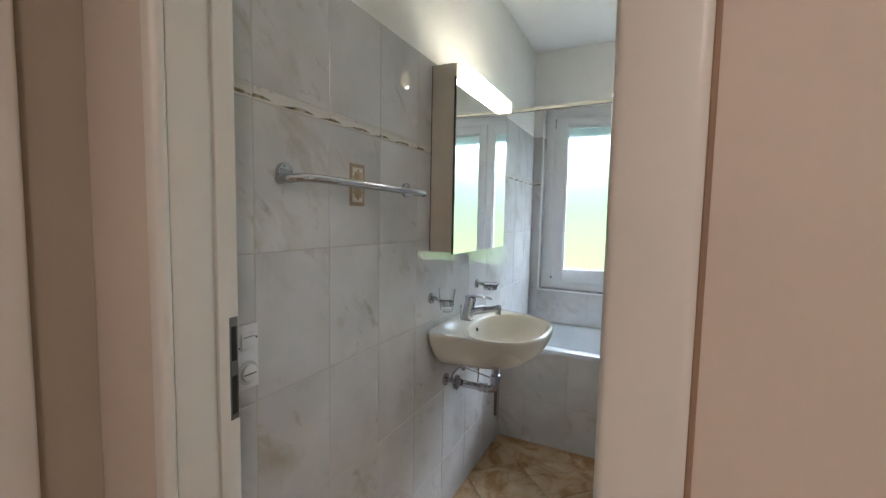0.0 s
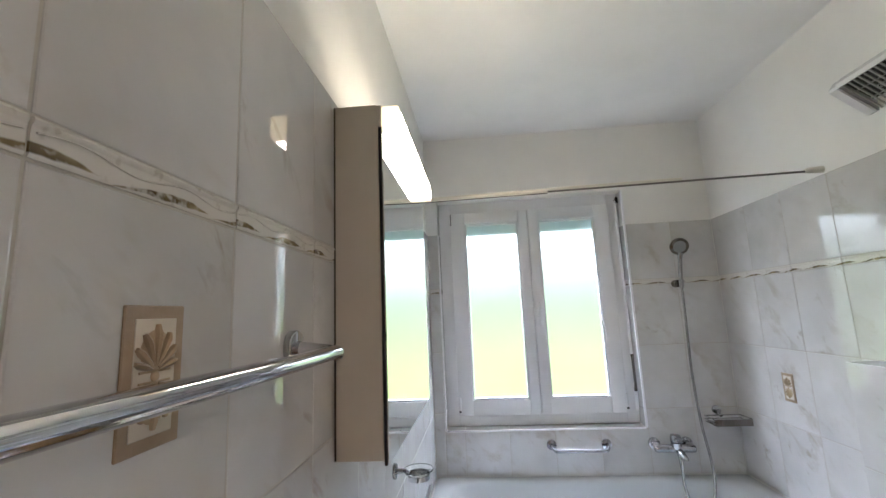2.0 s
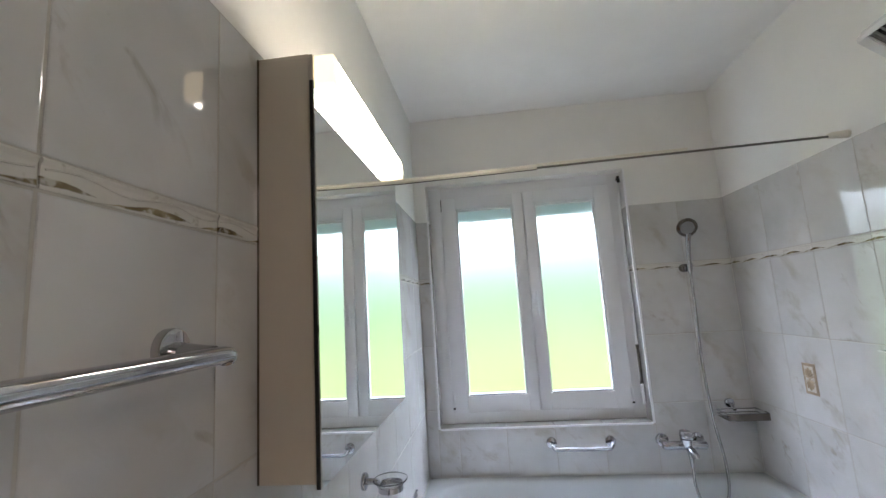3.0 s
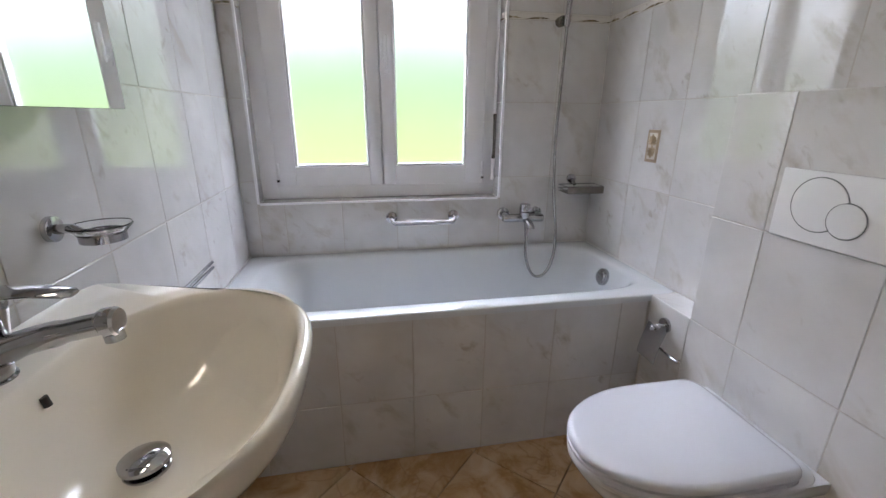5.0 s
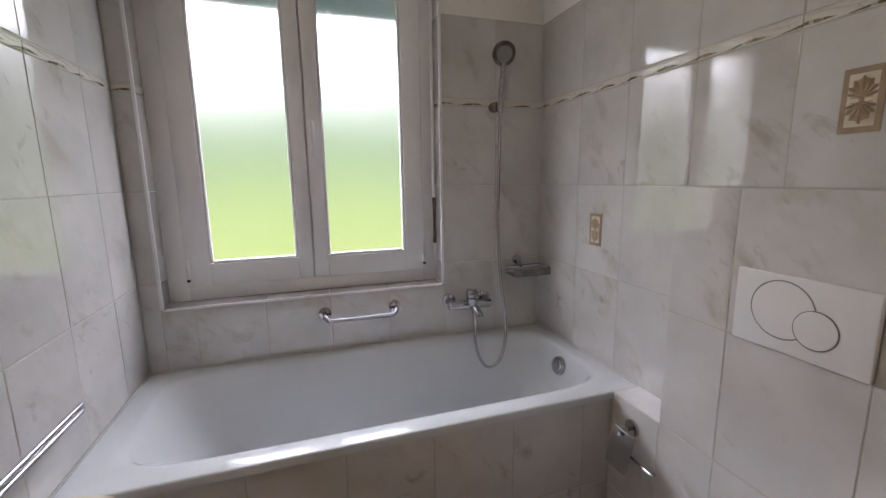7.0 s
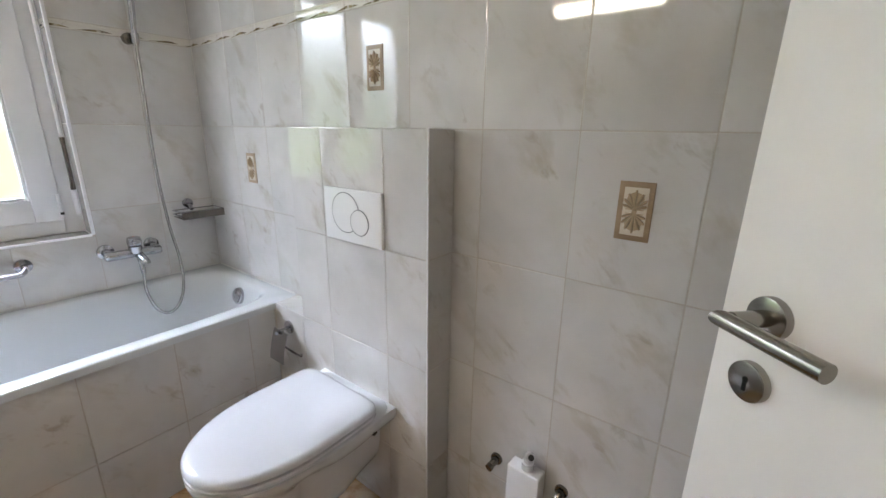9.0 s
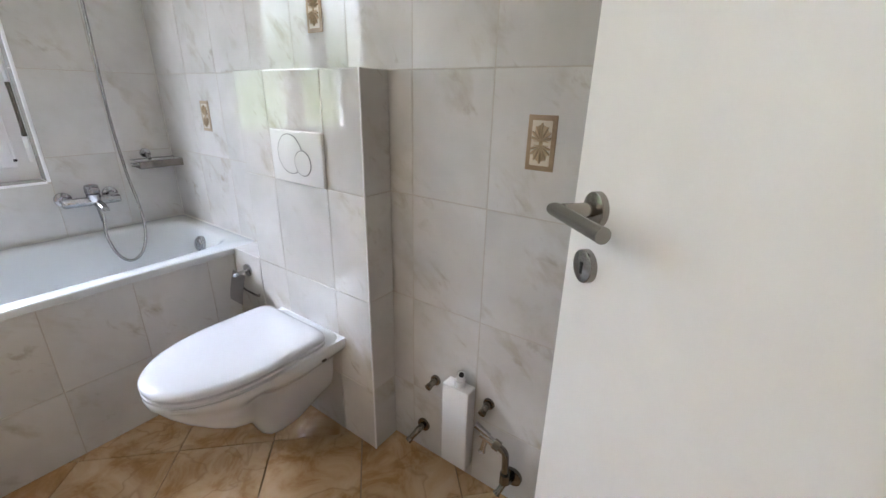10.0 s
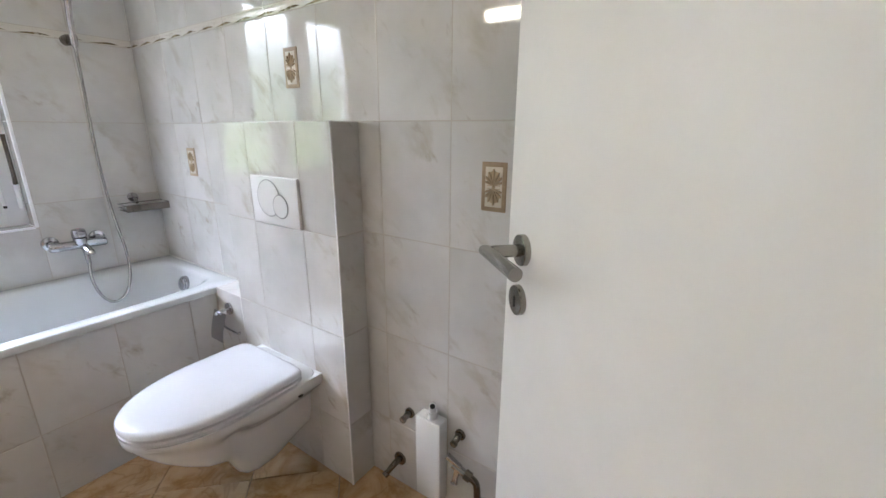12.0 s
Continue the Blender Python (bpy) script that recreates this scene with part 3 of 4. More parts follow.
for k in range(9):
    a = k / 8
    rr.append((BOXX - .052 - .028 * math.sin(a * 1.4), .522 - .115 * a))
loft([[Vector((x, 2.212, z)) for x, z in rr] + [Vector((x + .002, 2.212, z)) for x, z in rr[::-1]],
      [Vector((x, 2.300, z)) for x, z in rr] + [Vector((x + .002, 2.300, z)) for x, z in rr[::-1]]], bm)
part("lid", bm, CHROME, ph)

# ---- wash basin ----
SY = 1.70
basin = thing("wash_basin", (LX, SY, .68), "ivory-white ceramic wall-hung wash basin", "wash basin")


def basin_ring(f, g, z, count=80, back=9.0, nose=2.5):
    out = []
    for j in range(count):
        th = 2 * math.pi * j / count
        co, si = math.cos(th), math.sin(th)
        n = nose if co > 0 else back
        cx, a = -.60, (.289 if co > 0 else .1425)
        x = cx + a * sup(co, n)
        back_part = min(1, max(0, (-.56 - x) / .18))
        w = .268 + .052 * back_part ** 1.3
        out.append(Vector((LX + .0005 + f * (x - LX - .0005), SY + g * w * sup(si, 2.7 if co > 0 else 6.0), z + (.010 * back_part if z > .84 else 0))))
    return out


def bowl_ring(f, z, count=80):
    out = []
    for j in range(count):
        th = 2 * math.pi * j / count
        co, si = math.cos(th), math.sin(th)
        a = .163 if co > 0 else .148
        cx = -.495 - .03 * (1 - f)
        out.append(Vector((cx + f * a * sup(co, 2.5 if co > 0 else 2.2), SY + f * .248 * sup(si, 2.4), z)))
    return out


rings = [basin_ring(.30, .16, .703), basin_ring(.46, .32, .703), basin_ring(.60, .45, .708), basin_ring(.70, .55, .719), basin_ring(.79, .65, .737), basin_ring(.87, .75, .760), basin_ring(.93, .84, .787),
         basin_ring(.97, .91, .815), basin_ring(.990, .962, .838), basin_ring(1, .990, .857), basin_ring(1, 1, .867), basin_ring(.996, .996, .8725), basin_ring(.985, .988, .8755),
         bowl_ring(1.035, .8745), bowl_ring(1.01, .871), bowl_ring(.985, .860), bowl_ring(.95, .834), bowl_ring(.89, .794), bowl_ring(.79, .759), bowl_ring(.62, .736), bowl_ring(.38, .723), bowl_ring(.12, .718)]
part("bowl", loft(rings), BASINWHITE, basin, smooth=60)
part("overflow_slot", sweep([(-.637, SY, .846), (-.634, SY, .832)], .005, 12), BLACK, basin, "small dark overflow slot")
dr = part("drain", disc((-.540, SY - .005, .7185), (0, 0, 1), .030, .004), CHROME, basin)
part("plug", sweep([(-.540, SY - .005, z) for z in (.7225, .731, .7315, .737, .741, .7425)], [.012, .012, .0315, .0315, .026, .012], 32), CHROME, dr, "domed chrome pop-up plug")
part("silicone_joint", sweep([(LX + .004, SY - .26, .875), (LX + .004, SY + .26, .875)], .004, 8), SILICONE, basin)

tap = thing("basin_mixer_tap", (-.685, SY, .872), "chrome single-lever basin tap", "tap")
part("body", sweep([(-.688, SY, .872), (-.688, SY, .880), (-.687, SY, .884), (-.678, SY, .93), (-.671, SY, .962)], [.029, .029, .0255, .0245, .024], 28), CHROME, tap)
part("spout", sweep(curve([(-.680, SY, .905), (-.64, SY, .923), (-.59, SY, .935), (-.545, SY, .943)], 5), [.0205] * 5 + [.019] * 5 + [.0165] * 6, 20, flat=.85), CHROME, tap)
part("nozzle_ring", sweep([(-.548, SY, .942), (-.545, SY, .943), (-.533, SY, .944), (-.530, SY, .944)], [.0165, .0185, .0185, .016], 24), CHROME, tap)
part("cap", sweep([(-.672, SY, .960), (-.669, SY, .978), (-.667, SY, .986), (-.666, SY, .988)], [.0245, .025, .021, .010], 28), CHROME, tap)
part("lever", sweep([(-.690, SY, .984), (-.66, SY, .990), (-.61, SY, .990), (-.575, SY, .985), (-.570, SY, .983)], [.020, .0215, .018, .015, .010], 20, flat=.27), CHROME, tap)
part("pull_knob", sweep([(-.718, SY, .885), (-.718, SY, .93), (-.718, SY, .932), (-.718, SY, .942)], [.002, .002, .005, .004], 10), CHROME, tap)
part("aerator", sweep([(-.540, SY, .932), (-.539, SY, .919)], .0115, 18), CHROME, tap)

trap = thing("basin_trap", (-.56, SY, .56), "chrome bottle trap and valves under the basin", "drain trap")
part("wall_rose", disc((LX, 1.715, .570), (1, 0, 0), .034, .012), CHROME, trap)
part("waste_pipe", sweep([(LX, 1.715, .570), (-.60, 1.705, .576)], .016, 18), CHROME, trap)
part("collar", sweep([(-.618, 1.706, .575), (-.585, 1.704, .577)], .021, 18), CHROME, trap)
part("elbow", sweep(curve([(-.60, 1.704, .576), (-.565, 1.703, .577), (-.548, 1.702, .59), (-.545, 1.701, .64)], 5), .017, 18), CHROME, trap)
part("tail_nut", sweep([(-.545, SY, .61), (-.545, SY, .645)], .024, 8), CHROME, trap)
part("tail_pipe", sweep([(-.545, SY, .72), (-.545, SY, .60)], .0155, 18), CHROME, trap)
part("drop_pipe", sweep([(-.545, SY, .60), (-.541, SY, .585), (-.540, SY, .462)], [.012, .0075, .0065], 14), OLDCHROME, trap)
for y, z in ((1.60, .624), (1.80, .624)):
    v = thing("angle_valve", (LX, y, z), "chrome angle valve on the wall under the basin", "valve", "valves under the basin")
    part("rose", disc((LX, y, z), (1, 0, 0), .027, .010), CHROME, v)
    part("body", sweep([(LX, y, z), (LX + .055, y, z)], .010, 14), CHROME, v)
    part("knob", sweep([(LX + .055, y, z), (LX + .06, y, z), (LX + .08, y, z), (LX + .083, y, z)], [.010, .016, .016, .012], 10), CHROME, v)
    part("hose", sweep(curve([(LX + .035, y, z), (LX + .037, y, z + .03), (-.69, SY + (y - SY) * .5, .68), (-.69, SY + (y - SY) * .2, .72)], 6), .005, 10), CHROME, v)
part("pop_up_rod", sweep([(-.715, SY, .70), (-.70, SY, .655), (-.545, SY, .625)], .0028, 8), OLDCHROME, trap)
part("pop_up_link", sweep([(-.62, SY - .003, .69), (-.625, SY - .003, .60)], .0028, 8), OLDCHROME, trap)

# ---- glass holder, soap holder ----
def ring_holder(name, y, z, label, category, with_glass):
    h = thing(name, (LX, y, z), label, category)
    part("rose", disc((LX, y, z), (1, 0, 0), .022, .010), CHROME, h)
    part("arm", sweep([(LX, y, z), (LX + .035, y, z), (LX + .046, y, z - .008)], [.009, .008, .008], 14), CHROME, h)
    cx, r = LX + (.072 if with_glass else .076), .029 if with_glass else .034
    bm = bmesh.new()
    lo, hi = z - .022, z - .004
    n = 40
    circ = lambda rad, zz: [Vector((cx + rad * math.cos(2 * math.pi * j / n), y + rad * math.sin(2 * math.pi * j / n), zz)) for j in range(n)]
    rs = [circ(r, lo), circ(r, hi), circ(r - .003, hi), circ(r - .003, lo), circ(r, lo)]
    loft(rs, bm, False, False)
    bmesh.ops.remove_doubles(bm, verts=bm.verts, dist=1e-5)
    part("ring", bm, CHROME, h)
    g = thing("tumbler" if with_glass else "soap_dish", (cx, y, z - .03), "clear glass tumbler in its holder" if with_glass else "clear glass soap dish in its holder", "tumbler" if with_glass else "soap dish")
    if with_glass:
        rs = [circ(.020, z - .045), circ(.0235, z - .045), circ(.0255, z - .02), circ(.0335, z + .044), circ(.0318, z + .044), circ(.0238, z - .018), circ(.022, z - .040), circ(.01, z - .040)]
    else:
        rs = [circ(.012, z - .024), circ(.028, z - .022), circ(.032, z - .012), circ(.046, z + .004), circ(.045, z + .0065), circ(.030, z - .009), circ(.026, z - .018), circ(.01, z - .020)]
    part("glass", loft(rs), CLEAR, g, smooth=60)
    return h


ring_holder("tumbler_holder", 1.451, 1.012, "chrome tumbler holder on the tiled wall", "tumbler holder", True)
ring_holder("soap_holder", 1.948, 1.004, "chrome soap dish holder on the tiled wall", "soap holder", False)

# ---- towel bar ----
tb = thing("towel_bar", (LX, .99, 1.42), "long chrome towel bar on the marble wall", "towel bar")
part("rose", disc((LX, .702, 1.434), (1, 0, 0), .0235, .012), CHROME, tb)
part("rose", disc((LX, 1.243, 1.430), (1, 0, 0), .0245, .012), CHROME, tb)
part("post", sweep([(LX, 1.243, 1.428), (-.68, 1.236, 1.420)], .012, 18), CHROME, tb)
part("bar", sweep(curve([(LX + .004, .685, 1.418), (-.715, .692, 1.420), (-.688, .712, 1.422), (-.676, .75, 1.423), (-.672, .85, 1.422), (-.674, 1.10, 1.420), (-.676, 1.235, 1.420), (-.678, 1.252, 1.418)], 6),
                  [.016] * 8 + [.0145] * 34 + [.012], 20, flat=.72), CHROME, tb)

# ---- low towel rail on the left wall by the tub ----
tr = thing("double_towel_rail", (LX, 2.30, .71), "double chrome towel rail low on the wall beside the tub", "towel rail")
for z, x in ((.741, -.713), (.724, -.713)):
    part("rail", sweep([(x, 2.02, z), (x, 2.522, z)], .0055, 14), CHROME, tr)
for y in (2.05, ):
    part("bracket", sweep([(LX, y, .732), (-.712, y, .732)], .009, 14), CHROME, tr)
    part("rose", disc((LX, y, .732), (1, 0, 0), .022, .008), CHROME, tr)

# ---- mirror cabinet and lamp ----
CY0, CY1, CZ0, CZ1 = 1.432, 2.048, 1.203, 1.9145
cab = thing("mirror_cabinet", (LX, (CY0 + CY1) / 2, CZ0), "grey-beige mirror cabinet, closed", "mirror cabinet")
part("body", box(LX, -.648, CY0, CY1, CZ0, CZ1, .0015), CABINET, cab)
mirror_door = part("door", box(-.647, -.6405, CY0 - .001, CY1 + .001, CZ0 - .007, 1.864, .001), BLACK, cab, "mirrored door with dark edge")
part("mirror", box(-.6404, -.638, CY0 + .0005, CY1, CZ0 - .0065, 1.863), MIRROR, mirror_door, "mirror glass", 0)
# dark strip stands for the shadow between cabinet side and wall
part("back_strip", box(LX + .0006, LX + .0040, CY0 - .0014, CY0 - .0002, CZ0 + .001, CZ1 - .001), OLDCHROME, cab, "dark strip for the shadow gap along the wall")
part("top_panel", box(-.6475, -.640, CY0, CY1, 1.866, CZ1 - .002), CABINET, cab)
lamp = thing("mirror_lamp", (-.62, CY0 + .3, 1.85), "lit tubular lamp over the mirror cabinet, warm white", "wall lamp")
part("cap", box(-.6395, -.602, CY0 + .000, CY0 + .022, 1.857, 1.910, .004), LAMPCAP, lamp, "warm glowing end cap")
part("cap", box(-.6395, -.602, 1.991, 2.013, 1.857, 1.910, .004), LAMPCAP, lamp, "warm glowing end cap")
part("diffuser", box(-.6395, -.600, CY0 + .0225, 1.9905, 1.860, 1.889, .004), LENS, lamp, "lit white diffuser")
part("top", box(-.6395, -.602, CY0 + .0225, 1.9905, 1.8895, 1.907, .003), LAMPTOP, lamp)

# ---- curtain rod ----
cr = thing("shower_curtain_rod", (.07, 2.26, 1.945), "thin telescopic shower curtain rod, cream and grey", "curtain rod")
part("thick_tube", sweep([(LX, 2.262, 1.930), (-.16, 2.262, 1.938)], .0100, 16), CREAM, cr)
part("thin_tube", sweep([(-.16, 2.262, 1.935), (.82, 2.262, 1.947)], .0042, 12), plain("rod_metal", (0.16, 0.15, 0.135), 0.3, 0.5), cr, "thin dark tube")
part("upper_profile", sweep([(-.16, 2.262, 1.944), (.36, 2.262, 1.950)], .0065, 12), CREAM, cr)
part("end_piece", sweep([(.812, 2.262, 1.948), (.825, 2.262, 1.950), (RX, 2.262, 1.951)], [.008, .011, .014], 18), CREAM, cr)
part("seam", sweep([(LX, 2.258, 1.9195), (-.16, 2.258, 1.9275)], .0016, 6), BLACK, cr)

# ---- shower set ----
sh = thing("hand_shower", (.655, BY, 1.57), "chrome hand shower on a wall bracket with hose", "hand shower")
part("wall_bracket", disc((.638, BY, 1.578), (0, -1, 0), .021, .030), OLDCHROME, sh)
part("bracket_clip", sweep([(.652, BY - .045, 1.598), (.652, BY - .042, 1.560)], [.015, .013], 18), CHROME, sh)
hd = part("shower_grip", sweep(curve([(.652, BY - .044, 1.550), (.652, BY - .047, 1.62), (.653, BY - .06, 1.70), (.653, BY - .076, 1.745)], 5), [.010] * 6 + [.0115] * 6 + [.013] * 4, 18), CHROME, sh)
d0, dn = Vector((.648, BY - .080, 1.778)), Vector((-.12, -.90, -.42))
dn.normalize()
part("shower_head", sweep([d0 - dn * .022, d0 - dn * .014, d0, d0 + dn * .008, d0 + dn * .010], [.018, .038, .048, .048, .043], 36), OLDCHROME, hd)
part("spray_face", sweep([d0 + dn * .0095, d0 + dn * .013], [.033, .031], 32), plain("spray_plastic", (0.25, 0.25, 0.245), 0.3), hd, "grey spray face")
hose = curve([(.652, BY - .044, 1.552), (.650, BY - .044, 1.40), (.645, BY - .046, 1.10), (.652, BY - .060, .85), (.664, BY - .085, .68), (.655, BY - .108, .56), (.622, BY - .116, .475),
              (.572, BY - .118, .450), (.532, BY - .116, .490), (.514, BY - .100, .57), (.522, BY - .082, .645)], 14)
part("hose", sweep(hose, .0062, 12), plain("metal_hose", (0.44, 0.44, 0.44), 0.25, 1.0, grain=0.6, scale=900), sh, "ribbed metal hose")

mx = thing("bath_mixer_tap", (.51, BY, .73), "chrome wall-mounted bath mixer", "tap")
for x in (.425, .590):
    part("rose", disc((x, BY, .742), (0, -1, 0), .030, .012), CHROME, mx)
    part("union", sweep([(x, BY - .008, .742), (x, BY - .030, .738), (x, BY - .052, .732)], [.015, .017, .016], 18), CHROME, mx)
part("body", sweep([(.408, BY - .055, .732), (.414, BY - .055, .732), (.602, BY - .055, .728), (.608, BY - .055, .728)], [.016, .020, .020, .016], 22), CHROME, mx)
part("cartridge", sweep([(.515, BY - .055, .730), (.515, BY - .057, .760), (.515, BY - .057, .762), (.515, BY - .058, .766), (.515, BY - .058, .786), (.515, BY - .059, .797), (.515, BY - .059, .801)], [.025, .025, .021, .0265, .0265, .023, .012], 24), CHROME, mx)
part("lever", sweep(curve([(.515, BY - .068, .784), (.514, BY - .095, .786), (.512, BY - .128, .780)], 5), [.015] * 4 + [.013] * 4 + [.009] * 3, 14, flat=.5), CHROME, mx)
part("marker", disc((.515, BY - .059, .800), (0, 0, 1), .006, .002), plain("marker_red", (0.35, 0.12, 0.12), 0.3), mx, "small red and blue marker")
part("spout", sweep(curve([(.522, BY - .060, .722), (.524, BY - .085, .712), (.528, BY - .112, .700), (.528, BY - .116, .690)], 5), [.017] * 8 + [.0155] * 8, 18), CHROME, mx)
part("hose_outlet", sweep([(.524, BY - .060, .715), (.523, BY - .072, .690), (.522, BY - .080, .640)], [.014, .011, .009], 14), CHROME, mx)

# ---- soap shelf, grab bar ----
ss = thing("soap_basket", (.765, BY, .88), "chrome corner soap shelf over the tub", "soap shelf")
part("rose", disc((.762, BY, .905), (0, -1, 0), .022, .012), CHROME, ss)
part("arm", sweep([(.762, BY, .903), (.762, BY - .03, .895), (.762, BY - .045, .882)], .008, 12), CHROME, ss)
bm = box(.690, .868, BY - .122, BY - .025, .852, .856, .001)
part("tray", bm, OLDCHROME, ss, "grey metal tray")
for k, z in enumerate((.866, .882)):
    part("wire", sweep([(.690, BY - .025, z), (.690, BY - .122, z), (.868, BY - .122, z), (.868, BY - .025, z), (.690, BY - .025, z)], .0028, 8), CHROME, ss)
part("front_plate", box(.689, .869, BY - .1255, BY - .1225, .850, .881, .0012), OLDCHROME, ss)

gb = thing("grab_bar", (.035, BY, .73), "short chrome grab bar over the tub", "grab bar")
for x in (-.110, .180):
    part("rose", disc((x, BY, .742), (0, -1, 0), .026, .010), CHROME, gb)
part("bar", sweep(curve([(-.110, BY - .006, .742), (-.110, BY - .035, .738), (-.100, BY - .052, .728), (-.070, BY - .056, .724), (.14, BY - .056, .724), (.170, BY - .052, .728), (.180, BY - .035, .738), (.180, BY - .006, .742)], 6), .0095, 16), CHROME, gb)

# ---- fan heater on the right wall ----
fh = thing("fan_heater", (RX, 1.85, 2.07), "white wall fan heater with a slanted metal grille", "heater")
F0, F1 = 1.62, 2.045
prof = [(RX + T, 2.065), (RX - .004, 2.062), (RX - .108, 2.150), (RX - .109, 2.160), (RX - .09, 2.185), (RX + T, 2.215)]
bm = bmesh.new()
inner = [(RX + T, 2.080), (RX - .002, 2.078), (RX - .100, 2.162), (RX - .100, 2.29), (RX + T, 2.29)]
for y0, y1 in ((F1 - .03, F1), (F0, F0 + .03)):
    loft([[Vector((x, y0, z)) for x, z in prof], [Vector((x, y1, z)) for x, z in prof]], bm)
box(RX - .109, RX - .105, F0 + .03, F1 - .03, 2.150, 2.166, bm=bm)
loft([[Vector((x, y, z)) for x, z in ((RX - .109, 2.164), (RX - .09, 2.187), (RX + T, 2.217), (RX + T, 2.21), (RX - .088, 2.181), (RX - .104, 2.162))] for y in (F0 + .03, F1 - .03)], bm)
part("casing", bm, PLASTIC, fh, smooth=20)
sl = Vector((-.104, 0, .088)).normalized()
for k in range(21):
    y = F0 + .036 + k * .0178
    p0, p1 = Vector((RX - .002, y, 2.0635)), Vector((RX - .106, y, 2.1515))
    nn = Vector((sl.z, 0, -sl.x)) * -1
    w = Vector((0, .0019, 0))
    up = Vector((-.6, 0, -.8)).normalized() * .004
    loft([[p0 - w, p0 + w, p0 + w - up, p0 - w - up], [p1 - w, p1 + w, p1 + w - up, p1 - w - up]], bm := bmesh.new())
    part("slat", bm, GRILLE, fh, smooth=0)
bm = bmesh.new()
for f in (.33, .66):
    q = Vector((RX - .002 - .104 * f, 0, 2.066 + .088 * f))
    sweep([(q.x + .003, F0 + .03, q.z + .004), (q.x + .003, F1 - .03, q.z + .004)], .0013, 6, bm)
part("cross_wire", bm, GRILLE, fh)
# black sheet stands for the shaded hollow behind the slats
part("reflector", loft([[Vector((x, F0 + .03, z)) for x, z in ((RX - .004, 2.105), (RX - .092, 2.172), (RX - .090, 2.175), (RX - .002, 2.109))],
                        [Vector((x, F1 - .03, z)) for x, z in ((RX - .004, 2.105), (RX - .092, 2.172), (RX - .090, 2.175), (RX - .002, 2.109))]]), BLACK, fh, smooth=0)
part("heating_tube", sweep([(RX - .045, F0 + .04, 2.118), (RX - .045, F1 - .10, 2.118)], .008, 14), CHROME, fh)

# ---- switch plate ----
sw = thing("switch_plate", (LX, .592, 1.03), "white double switch and socket plate beside the door", "switch")
part("plate", box(LX, LX + .008, .562, .620, .958, 1.100, .002), PLASTIC, sw)
part("rocker", box(LX + .008, LX + .013, .575, .610, 1.045, 1.082, .003), PLASTIC, sw)
part("rocker_mark", box(LX + .013, LX + .0135, .578, .607, 1.073, 1.075), GREYLINE, sw)
for y, z in ((.571, 1.052), (.615, 1.068)):
    part("screw", disc((LX + .0075, y, z), (1, 0, 0), .0025, .001, 10, .0003), BLACK, sw)
so = part("socket", sweep([(LX + .008, .592, .995), (LX + .0095, .592, .995)], [.026, .025], 36), plain("socket_grey", (0.5, 0.5, 0.49), 0.4), sw, "round grey-rimmed socket")
part("dial", sweep([(LX + .009, .592, .995), (LX + .016, .592, .995), (LX + .017, .592, .995)], [.020, .0185, .016], 32), PLASTIC, so)
part("slot", box(LX + .017, LX + .0175, .576, .606, .992, .9945), BLACK, so)

# ---- washing machine connections ----
wc = thing("wall_siphon", (RX, 1.30, 0), "white boxed wall siphon for a washing machine", "siphon")
part("housing", box(.830, RX, 1.262, 1.357, .058, .362, .005, 3), PLASTIC, wc)
part("nut", sweep([(.851, 1.305, .361), (.851, 1.305, .384)], .0165, 12), PLASTIC, wc)
part("spigot", sweep(curve([(.851, 1.305, .382), (.851, 1.305, .400), (.844, 1.299, .412), (.832, 1.290, .420)], 4), .0115, 16), PLASTIC, wc)
part("spigot_bore", sweep([(.8325, 1.2905, .4196), (.8300, 1.2885, .4215)], .008, 14), BLACK, wc)


def stub(y, z, dx, dy, dz, label, name, r):
    s = thing(name, (RX, y, z), label, "pipe stub", "pipe stubs on the tiled wall")
    part("rose", disc((RX, y, z), (-1, 0, 0), r, .008), OLDCHROME, s)
    part("pipe", sweep([(RX, y, z), (RX - dx * .55, y, z), (RX - dx * .8, y + dy * .3, z + dz * .3), (RX - dx, y + dy, z + dz)], [.011, .011, .010, .009], 14), OLDCHROME, s)
    part("nozzle", sweep([(RX - dx, y + dy, z + dz), (RX - dx - .010, y + dy * 1.25, z + dz * 1.25)], .0115, 12), OLDCHROME, s)


stub(1.412, .318, .030, .004, -.008, "small dull chrome pipe stub beside the siphon", "valve_stub", .018)
stub(1.214, .326, .030, .003, -.012, "small dull chrome pipe stub beside the siphon", "valve_stub", .018)
stub(1.460, .108, .055, .016, -.030, "dull chrome drain cock low on the tiled wall", "drain_cock", .024)
wt = thing("washing_machine_tap", (RX, 1.11, .11), "dull brass and chrome washing machine tap on a bent pipe", "tap")
part("rose", disc((RX, 1.115, .105), (-1, 0, 0), .030, .012), OLDCHROME, wt)
part("riser", sweep(curve([(RX, 1.115, .105), (.84, 1.118, .108), (.828, 1.122, .125), (.826, 1.124, .200), (.826, 1.130, .228), (.824, 1.150, .240)], 6), .0105, 16), OLDCHROME, wt)
part("coupling", sweep([(.826, 1.122, .118), (.826, 1.122, .152)], .0155, 8), OLDCHROME, wt)
part("elbow_nut", sweep([(.824, 1.145, .2385), (.823, 1.165, .245)], .0155, 8), OLDCHROME, wt)
part("tap_body", sweep([(.823, 1.160, .244), (.818, 1.205, .262)], .012, 14), CHROME, wt)
part("tap_lever", sweep([(.822, 1.180, .262), (.812, 1.222, .290)], [.008, .011], 12), CHROME, wt)
